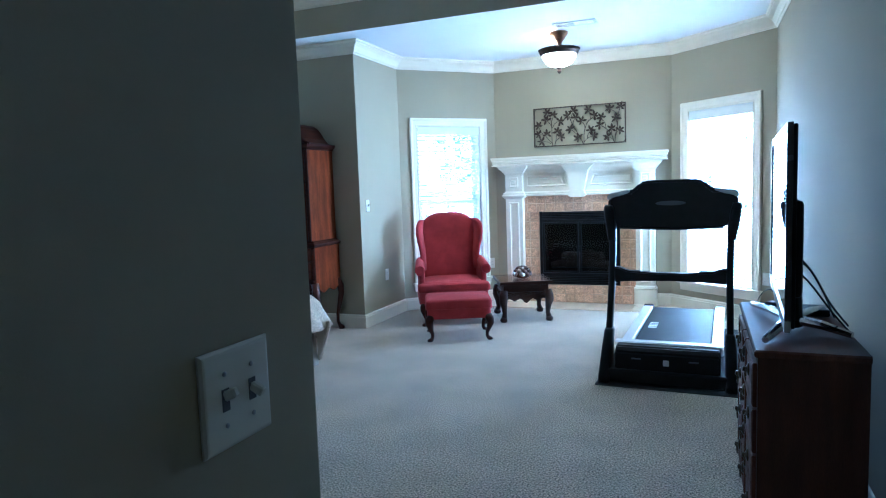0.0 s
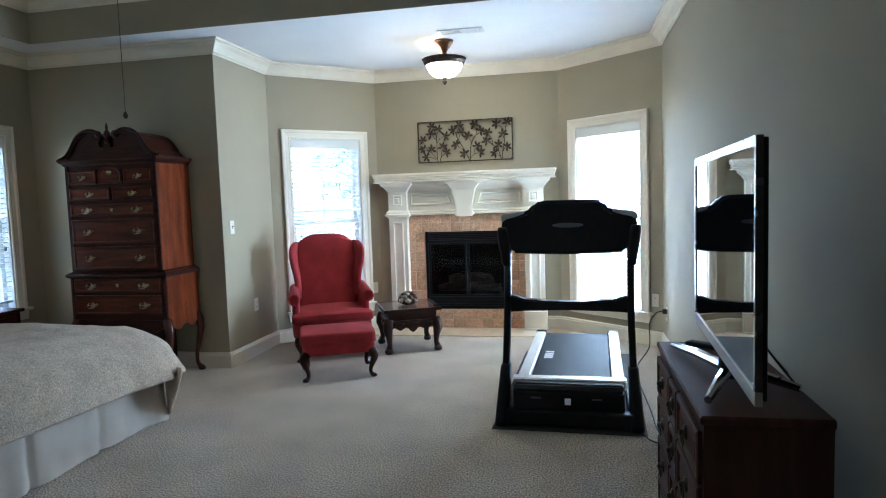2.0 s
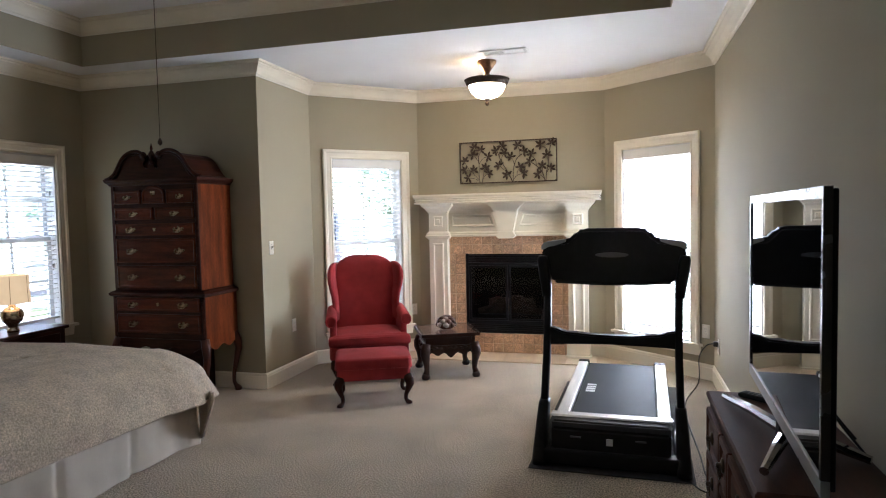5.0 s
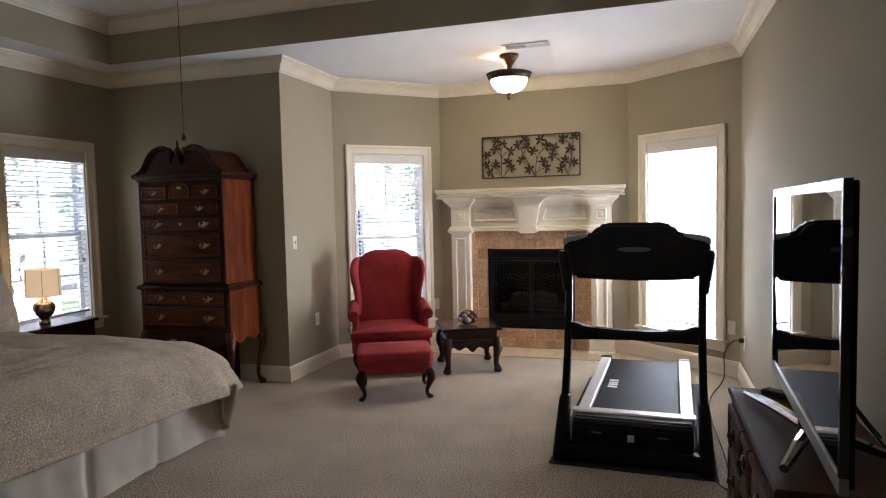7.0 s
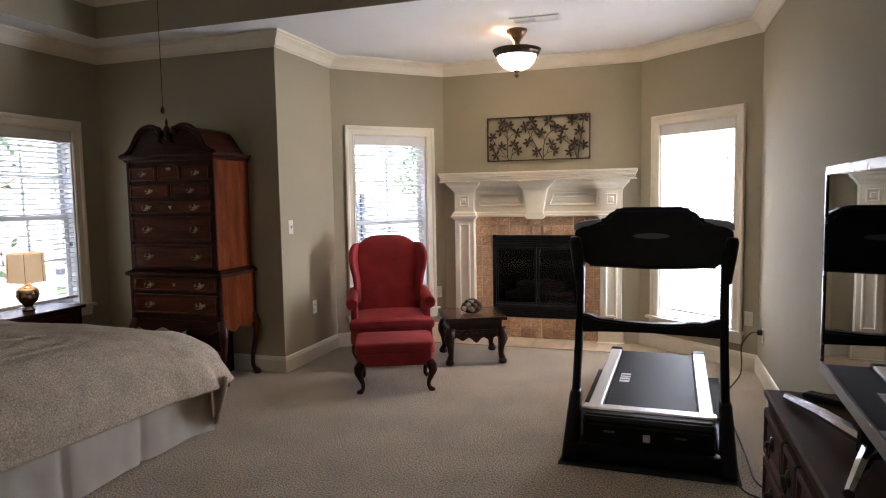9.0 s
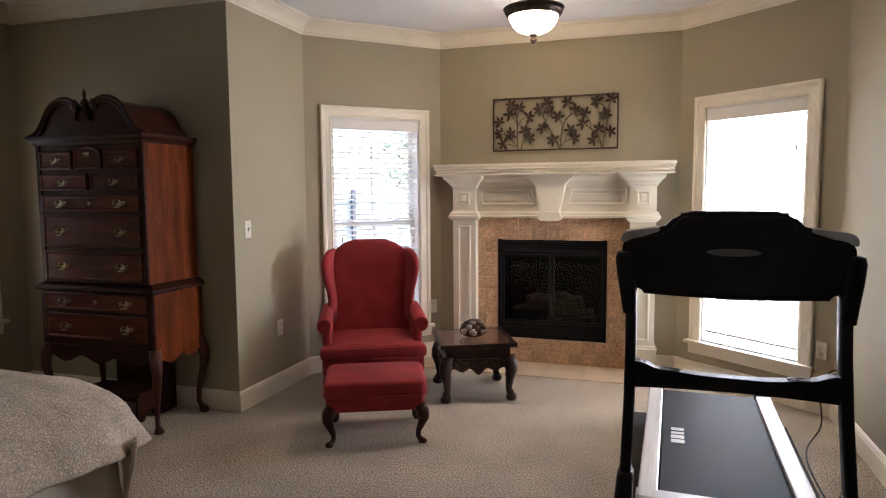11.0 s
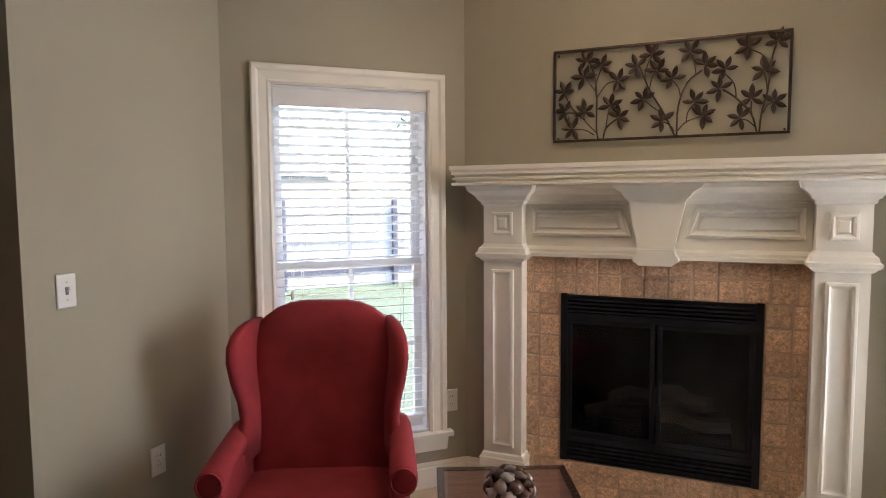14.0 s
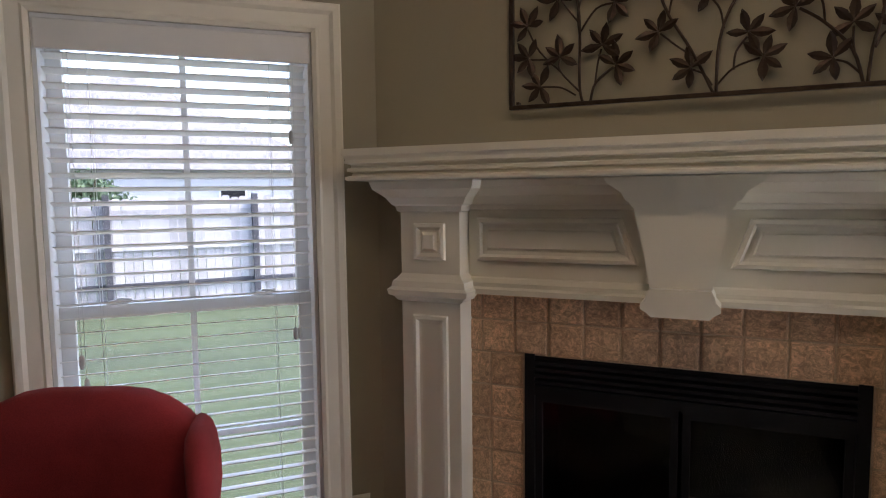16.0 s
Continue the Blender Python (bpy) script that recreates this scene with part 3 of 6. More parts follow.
def build_tree(x, y, h, crown, seed, low):
    rr = random.Random(seed)
    tree = thing("tree", pose(x, y, -0.35), "leafy green tree beyond the fence", "tree", "trees")
    bm = bmesh.new()
    tube(bm, [(0, 0, 0), (0.05, 0.02, h * 0.35), (-0.04, 0.05, h * 0.7), (0, 0, h)], [0.16, 0.12, 0.08, 0.03], 8)
    for k in range(7):
        a, z = rr.uniform(0, 6.28), rr.uniform(low, h * 0.8)
        tube(bm, [(0, 0, z), (math.cos(a) * crown * 0.4, math.sin(a) * crown * 0.4, z + 0.3), (math.cos(a) * crown * 0.8, math.sin(a) * crown * 0.8, z + 0.7)], [0.05, 0.03, 0.01], 5)
    part("trunk", bm, M_BARK, tree)
    verts, faces = [], []
    clumps = [(rr.gauss(0, crown * 0.45), rr.gauss(0, crown * 0.45), rr.uniform(low, h), rr.uniform(0.25, 0.6)) for _ in range(42)]
    for cx, cy, cz, cr in clumps:
        for _ in range(70):
            d = Vector((rr.gauss(0, 1), rr.gauss(0, 1), rr.gauss(0, 0.8))) * (cr * 0.6)
            c = Vector((cx, cy, cz)) + d
            u = Vector((rr.gauss(0, 1), rr.gauss(0, 1), rr.gauss(0, 1))).normalized()
            v = u.orthogonal().normalized()
            s = rr.uniform(0.05, 0.10)
            b0 = len(verts)
            verts += [tuple(c - u * s), tuple(c + v * s * 0.5), tuple(c + u * s), tuple(c - v * s * 0.5)]
            faces.append((b0, b0 + 1, b0 + 2, b0 + 3))
    me = bpy.data.meshes.new("crown")
    me.from_pydata(verts, [], faces)
    me.materials.append(M_LEAF)
    ob = new("crown", me)
    ob.parent = tree


build_tree(-7.2, 22.5, 5.0, 1.8, 1, 1.3)
build_tree(-16.9, 18.3, 2.15, 0.8, 2, 1.4)
build_tree(-8.0, 7.4, 5.5, 1.7, 3, 0.9)


# ---- fireplace ----
def build_fireplace():
    fp = thing("fireplace", pose(-1.09, 8.147, 0), "cream painted fireplace mantel with travertine tile surround", "fireplace")
    # shelf
    bm = bmesh.new()
    shelf = [(0.0, 1.558), (0.046, 1.558), (0.050, 1.562), (0.050, 1.570), (0.036, 1.574), (0.032, 1.582), (0.046, 1.586), (0.046, 1.594), (0.036, 1.598), (0.038, 1.606), (0.052, 1.610), (0.050, 1.620), (0.052, 1.628), (0.058, 1.632), (0.058, 1.652), (0.0, 1.652)]
    run_moulding(bm, [(0.885, 0.0), (0.885, -0.165), (-0.885, -0.165), (-0.885, 0.0)], shelf)
    box(bm, -0.884, 0.884, -0.164, 0.0, 1.5585, 1.6515)
    part("shelf", bm, M_TRIM, fp, "cream moulded mantel shelf")
    # frieze with two raised panels
    bm = bmesh.new()
    box(bm, -0.613, 0.613, -0.035, 0.0, 1.2155, 1.557)
    run_moulding(bm, [(0.612, -0.034), (-0.612, -0.034)], [(0, 1.216), (0.030, 1.216), (0.032, 1.232), (0.022, 1.238), (0.022, 1.250), (0.010, 1.262), (0, 1.266)])
    run_moulding(bm, [(0.612, -0.034), (-0.612, -0.034)], [(0, 1.468), (0.010, 1.470), (0.014, 1.482), (0.022, 1.484), (0.036, 1.510), (0.064, 1.536), (0.070, 1.5565), (0, 1.5565)])
    frieze = part("frieze", bm, M_TRIM, fp)
    ring = [(0, 0), (0.003, 0.014), (0.013, 0.017), (0.020, 0.006), (0.030, 0.004), (0.036, 0.005), (0.040, 0.014), (0.048, 0.014)]
    for outline in ([(-0.585, 1.315), (-0.115, 1.315), (-0.160, 1.445), (-0.585, 1.445)], [(0.115, 1.315), (0.585, 1.315), (0.585, 1.445), (0.160, 1.445)]):
        bm = bmesh.new()
        stepped_panel(bm, outline, -0.0355, ring)
        part("frieze_panel", bm, M_TRIM, frieze)
    # keystone
    bm = bmesh.new()
    prism(bm, [(-0.075, 1.268), (0.075, 1.268), (0.118, 1.478), (-0.118, 1.478)], 0.090, pose(0, -0.122, 0))
    prism(bm, [(-0.122, 1.4785), (0.122, 1.4785), (0.126, 1.490), (0.136, 1.494), (0.148, 1.515), (0.185, 1.540), (0.195, 1.556), (-0.195, 1.556), (-0.185, 1.540), (-0.148, 1.515), (-0.136, 1.494), (-0.126, 1.490)], 0.106, pose(0, -0.139, 0))
    prism(bm, [(-0.070, 1.195), (0.070, 1.195), (0.080, 1.205), (0.096, 1.215), (0.096, 1.228), (0.084, 1.240), (0.082, 1.252), (0.074, 1.2675), (-0.074, 1.2675), (-0.082, 1.252), (-0.084, 1.240), (-0.096, 1.228), (-0.096, 1.215), (-0.080, 1.205)], 0.110, pose(0, -0.143, 0))
    part("keystone", bm, M_TRIM, fp, "tapered cream keystone block")
    # pilasters
    for side in (-1, 1):
        cx = side * 0.712
        bm = bmesh.new()
        box(bm, cx - 0.097, cx + 0.097, -0.105, 0.0, 0.20, 1.557)
        pil = part("pilaster", bm, M_TRIM, fp)
        bm = bmesh.new()
        box(bm, cx - 0.114, cx + 0.114, -0.124, 0.0, 0.007, 0.190)
        path = [(cx + 0.0975, 0.0), (cx + 0.0975, -0.1055), (cx - 0.0975, -0.1055), (cx - 0.0975, 0.0)]
        run_moulding(bm, path, [(0, 0.1905), (0.019, 0.1905), (0.021, 0.200), (0.012, 0.206), (0.008, 0.222), (0, 0.228)])
        run_moulding(bm, [(cx + 0.114, 0.0), (cx + 0.114, -0.124), (cx - 0.114, -0.124), (cx - 0.114, 0.0)], [(0, 0.007), (0.012, 0.007), (0.010, 0.020), (0, 0.026)])
        part("plinth", bm, M_TRIM, pil)
        bm = bmesh.new()
        run_moulding(bm, path, [(0, 1.190), (0.010, 1.194), (0.018, 1.206), (0.030, 1.212), (0.034, 1.228), (0.024, 1.236), (0.020, 1.254), (0.010, 1.262), (0, 1.276)])
        part("capital", bm, M_TRIM, pil)
        bm = bmesh.new()
        run_moulding(bm, path, [(0, 1.462), (0.008, 1.466), (0.012, 1.482), (0.020, 1.486), (0.034, 1.508), (0.062, 1.532), (0.070, 1.5565), (0, 1.5565)])
        part("bracket_flare", bm, M_TRIM, pil)
        bm = bmesh.new()
        stepped_panel(bm, rect(cx - 0.058, cx + 0.058, 0.262, 1.150), -0.1055, [(0, 0), (0.003, 0.009), (0.012, 0.011), (0.020, 0.003), (0.028, 0.001), (0.036, 0.0005)])
        part("long_panel", bm, M_TRIM, pil)
        bm = bmesh.new()
        stepped_panel(bm, rect(cx - 0.052, cx + 0.052, 1.318, 1.430), -0.1055, [(0, 0), (0.003, 0.009), (0.012, 0.011), (0.022, 0.002), (0.028, 0.002), (0.036, 0.012), (0.042, 0.012)])
        part("square_panel", bm, M_TRIM, pil)
    # tile surround
    bm = bmesh.new()
    for x0, x1, z0, z1 in ((-0.619, -0.4445, 0.004, 1.215), (0.4445, 0.619, 0.004, 1.215), (-0.4445, 0.4445, 1.0305, 1.215), (-0.4445, 0.4445, 0.004, 0.2045)):
        box(bm, x0, x1, -0.012, 0.0, z0, z1)
    grout = part("tile_surround", bm, M_GROUT, fp, "sand-coloured grout between travertine tiles")
    unit = []
    for k in range(4):
        rt = random.Random(40 + k)
        bm = bmesh.new()
        j = lambda: rt.uniform(-0.018, 0.018)
        a = [bm.verts.new((x, 0, z)) for x, z in ((0, 0), (1, 0), (1, 1), (0, 1))]
        ys = -1
        mid = [bm.verts.new((x + j(), -0.7, z + j())) for x, z in ((0.02, 0.02), (0.98, 0.02), (0.98, 0.98), (0.02, 0.98))]
        top = [bm.verts.new((x + j(), ys, z + j())) for x, z in ((0.06, 0.06), (0.94, 0.06), (0.94, 0.94), (0.06, 0.94))]
        for p, q in ((a, mid), (mid, top)):
            for i in range(4):
                bm.faces.new((p[i], p[(i + 1) % 4], q[(i + 1) % 4], q[i]))
        bm.faces.new(top)
        bmesh.ops.recalc_face_normals(bm, faces=bm.faces)
        me = bpy.data.meshes.new("tile")
        bm.to_mesh(me)
        bm.free()
        me.materials.append(M_TILE)
        unit.append(me)
    rt = random.Random(9)

    def lay(x0, x1, z0, z1):
        ob = new("tile", rt.choice(unit))
        g = 0.0026
        ob.matrix_basis = pose(x0 + g, -0.012, z0 + g) @ Matrix.Diagonal((x1 - x0 - 2 * g, 0.0055 + rt.uniform(-0.0012, 0.0012), z1 - z0 - 2 * g, 1))
        ob.parent = grout

    cols = [-0.619, -0.579] + [-0.579 + 0.1045 * k for k in range(1, 12)] + [0.619]
    for z0, z1 in ((1.132, 1.215), (1.0305, 1.132), (0.103, 0.2045), (0.006, 0.103)):
        for x0, x1 in zip(cols, cols[1:]):
            lay(x0, x1, z0, z1)
    for k in range(8):
        z0 = 0.2045 + k * 0.10325
        for x0, x1 in ((-0.619, -0.551), (-0.551, -0.446), (0.446, 0.551), (0.551, 0.619)):
            lay(x0, x1, z0, z0 + 0.10325)
    # gas insert
    ins = thing("gas_fireplace", pose(-1.09, 8.147, 0) @ Matrix.Diagonal((1, 1, 1.008, 1)), "black metal gas fireplace insert with glass doors", "fireplace insert")
    bm = bmesh.new()
    box(bm, -0.442, -0.412, -0.020, 0.02, 0.207, 1.028)
    box(bm, 0.412, 0.442, -0.020, 0.02, 0.207, 1.028)
    box(bm, -0.412, 0.412, -0.019, 0.02, 0.905, 0.935)
    box(bm, -0.412, 0.412, -0.019, 0.02, 0.305, 0.335)
    box(bm, -0.412, 0.412, -0.010, 0.02, 0.208, 0.222)
    box(bm, -0.412, 0.412, -0.010, 0.02, 1.012, 1.027)
    part("surround_frame", bm, M_BLACK, ins)
    for zs in ([0.940 + 0.019 * k for k in range(4)], [0.226 + 0.020 * k for k in range(4)]):
        for z in zs:
            bm = bmesh.new()
            prism(bm, [(0, 0), (0.026, 0.003), (0.026, 0.013), (0.0, 0.009)], 0.824, pose(0.412, -0.021, z, 0, 0, 90))
            part("louvre", bm, M_BLACK, ins)
    for x0, x1 in ((-0.410, -0.006), (0.006, 0.410)):
        bm = bmesh.new()
        box(bm, x0, x0 + 0.020, -0.012, 0.012, 0.337, 0.903)
        box(bm, x1 - 0.020, x1, -0.012, 0.012, 0.337, 0.903)
        box(bm, x0 + 0.020, x1 - 0.020, -0.012, 0.012, 0.883, 0.903)
        box(bm, x0 + 0.020, x1 - 0.020, -0.012, 0.012, 0.337, 0.357)
        door = part("door", bm, M_BLACK, ins)
        p = part("pane", one_box(x0 + 0.018, x1 - 0.018, -0.002, 0.002, 0.355, 0.885), M_SMOKED, door, "dark glass")
        bm = bmesh.new()
        hx = x1 - 0.012 if x0 < 0 else x0 + 0.012
        tube(bm, [(hx, -0.028, 0.52), (hx, -0.030, 0.64)], 0.005, 6)
        part("handle", bm, M_BLACK, door)
    bm = bmesh.new()
    box(bm, -0.443, 0.443, 0.40, 0.43, 0.20, 1.04)
    box(bm, -0.47, -0.443, 0.022, 0.43, 0.20, 1.04)
    box(bm, 0.443, 0.47, 0.022, 0.43, 0.20, 1.04)
    box(bm, -0.443, 0.443, 0.022, 0.40, 1.03, 1.05)
    box(bm, -0.443, 0.443, 0.022, 0.40, 0.18, 0.207)
    part("firebox", bm, M_SOOT, ins, "soot-dark firebox")
    rl = random.Random(3)
    for x, y, z, a, ln in ((-0.18, 0.16, 0.42, 12, 0.34), (0.16, 0.15, 0.42, -10, 0.34), (0.0, 0.24, 0.46, 3, 0.5), (-0.08, 0.13, 0.52, 38, 0.3), (0.12, 0.13, 0.53, -32, 0.26)):
        bm = bmesh.new()
        tube(bm, [(-ln / 2, 0, 0), (-ln / 5, 0.012, 0.012), (ln / 6, -0.01, -0.006), (ln / 2, 0.006, 0.01)], [0.035, 0.043, 0.040, 0.034], 9)
        part("log", bm, M_LOG, ins, "grey-brown ceramic log", m=pose(x, y, z, 0, rl.uniform(-8, 8), a))
    part("log_grate", one_box(-0.33, 0.33, 0.07, 0.32, 0.3, 0.385, 0.01), M_BLACK, ins)


build_fireplace()

# hearth tiles set into the carpet
hearth = thing("hearth", pose(0, 0, 0), "beige ceramic tile hearth flush with the carpet", "hearth", kind="structure")
part("grout_bed", one_box(-2.02, -0.17, 7.73, 8.13, 0.0005, 0.004), M_GROUT, hearth)
for k in range(6):
    x0 = -2.0 + 0.301 * k
    part("tile", one_box(x0 + 0.002, x0 + 0.299, 7.732, 8.13, 0.001, 0.0075, 0.0015, 1), M_HEARTH, hearth)
bm = bmesh.new()
prism(bm, [(-0.192, 7.732), (0.12, 7.732), (0.12, 7.90), (-0.15, 8.12), (-0.192, 8.12)], 0.0065, Matrix(((1, 0, 0, 0), (0, 0, 1, 0), (0, 1, 0, 0.001), (0, 0, 0, 1))))
part("tile", bm, M_HEARTH, hearth)
bm = bmesh.new()
prism(bm, [(-2.002, 7.732), (-2.30, 7.732), (-2.30, 7.85), (-2.03, 8.12), (-2.002, 8.12)], 0.0065, Matrix(((1, 0, 0, 0), (0, 0, 1, 0), (0, 1, 0, 0.001), (0, 0, 0, 1))))
part("tile", bm, M_HEARTH, hearth)


# ---- wing chair, ottoman ----
def build_chair(m):
    ch = thing("wing_chair", m, "red upholstered wing chair with dark cabriole legs", "armchair")
    bm = bmesh.new()
    cushion(bm, 0, 0.0, 0.358, 0.335, 0.20, 0.34, 0.025, 9, 0.0)
    part("seat_base", bm, M_RED, ch, smooth=True)
    bm = bmesh.new()
    cushion(bm, 0, -0.06, 0.305, 0.295, 0.325, 0.425, 0.035, 7, 0.03)
    cushion(bm, 0, -0.298, 0.366, 0.060, 0.328, 0.420, 0.035, 6, 0.012)
    seat = part("seat_cushion", bm, M_RED, ch, smooth=True)
    for z in (0.338, 0.405):
        bm = bmesh.new()
        pts = [(x, y, z) for x, y in section(0, -0.06, 0.303, 0.293, 40, 7)]
        tube(bm, pts + [pts[0]], 0.005, 6)
        part("piping", bm, M_RED, seat, smooth=True)
    # back, leaning, with a camel top
    bm = bmesh.new()
    secs = []
    for z, hw, y0, t in ((0.30, 0.305, 0.16, 0.05), (0.42, 0.305, 0.165, 0.055), (0.60, 0.298, 0.185, 0.055), (0.80, 0.292, 0.21, 0.055), (0.93, 0.292, 0.228, 0.052), (0.99, 0.280, 0.236, 0.050), (1.025, 0.245, 0.242, 0.048), (1.055, 0.200, 0.246, 0.044), (1.075, 0.150, 0.248, 0.036), (1.084, 0.10, 0.249, 0.022)):
        secs.append([(x, y, z) for x, y in section(0, y0 + 0.03, hw, t, 32, 5)])
    loft(bm, secs)
    part("backrest", bm, M_RED, ch, smooth=True)
    for s in (-1, 1):
        # wing: wide at shoulder height, waisted above the arm
        bm = bmesh.new()
        secs = []
        for z, xc, hx, yf, yb in ((0.50, 0.306, 0.032, 0.00, 0.28), (0.58, 0.298, 0.030, 0.04, 0.28), (0.65, 0.294, 0.028, 0.08, 0.28), (0.72, 0.302, 0.029, 0.08, 0.29), (0.80, 0.318, 0.030, 0.06, 0.30), (0.88, 0.328, 0.031, 0.05, 0.305), (0.94, 0.326, 0.031, 0.055, 0.308), (0.98, 0.317, 0.030, 0.08, 0.308), (1.005, 0.308, 0.026, 0.12, 0.30), (1.018, 0.302, 0.014, 0.16, 0.29)):
            secs.append([(x - s * 0.016 + s * 0.21 * ((yf + yb) / 2 - y), y, z) for x, y in section(s * xc, (yf + yb) / 2, hx, (yb - yf) / 2, 24, 3.2)])
        loft(bm, secs)
        part("wing", bm, M_RED, ch, smooth=True)
        # arm: a roll on a panel
        bm = bmesh.new()
        secs = []
        for y, r, zc, xc in ((-0.232, 0.028, 0.535, 0.338), (-0.228, 0.046, 0.535, 0.338), (-0.210, 0.052, 0.537, 0.338), (-0.10, 0.051, 0.552, 0.334), (0.05, 0.047, 0.575, 0.328), (0.15, 0.044, 0.59, 0.322), (0.22, 0.036, 0.59, 0.318)):
            secs.append([(s * xc + r * math.cos(2 * math.pi * i / 18), y, zc + r * math.sin(2 * math.pi * i / 18)) for i in range(18)])
        loft(bm, secs)
        arm = part("arm", bm, M_RED, ch, smooth=True)
        bm = bmesh.new()
        cushion(bm, s * 0.318, 0.02, 0.034, 0.245, 0.22, 0.545, 0.02, 5, 0.0)
        part("arm_panel", bm, M_RED, arm, smooth=True)
        bm = bmesh.new()
        pts = [(s * 0.338 + 0.046 * math.cos(a), -0.232, 0.535 + 0.046 * math.sin(a)) for a in [2 * math.pi * i / 20 for i in range(21)]]
        tube(bm, pts, 0.0045, 5)
        part("piping", bm, M_RED, arm, smooth=True)
        bm = bmesh.new()
        cabriole(bm, s * 0.300, -0.285, 0.215, s * 0.7, -0.7, 0.038, 0.014, 0.028, 0.04)
        part("leg", bm, M_MAHOG, ch, "dark mahogany cabriole leg", smooth=True)
        bm = bmesh.new()
        tube(bm, [(s * 0.28, 0.29, 0.215), (s * 0.285, 0.32, 0.1), (s * 0.29, 0.37, 0.0)], [0.024, 0.02, 0.017], 8)
        part("leg", bm, M_MAHOG, ch, "dark mahogany rear leg", smooth=True)
    return ch


build_chair(pose(-2.195, 7.02, 0, 0, 0, 26.0) @ Matrix.Diagonal((0.965, 1, 1, 1)))


def build_ottoman(m):
    ot = thing("ottoman", m, "red upholstered footstool with dark cabriole legs", "ottoman")
    bm = bmesh.new()
    cushion(bm, 0, 0, 0.268, 0.215, 0.195, 0.285, 0.012, 10, 0.0)
    part("seat_base", bm, M_RED, ot, smooth=True)
    bm = bmesh.new()
    cushion(bm, 0, 0, 0.278, 0.225, 0.27, 0.368, 0.028, 10, 0.016)
    c = part("cushion", bm, M_RED, ot, smooth=True)
    bm = bmesh.new()
    pts = [(x, y, 0.283) for x, y in section(0, 0, 0.278, 0.225, 40, 8)]
    tube(bm, pts + [pts[0]], 0.005, 6)
    part("piping", bm, M_RED, c, smooth=True)
    for sx in (-1, 1):
        for sy in (-1, 1):
            bm = bmesh.new()
            cabriole(bm, sx * 0.235, sy * 0.185, 0.215, sx * 0.7, sy * 0.7, 0.036, 0.014, 0.026, 0.045)
            part("leg", bm, M_MAHOG, ot, "dark mahogany cabriole leg", smooth=True)


build_ottoman(pose(-1.872, 6.335, 0, 0, 0, 24) @ Matrix.Diagonal((1.06, 1, 1, 1)))


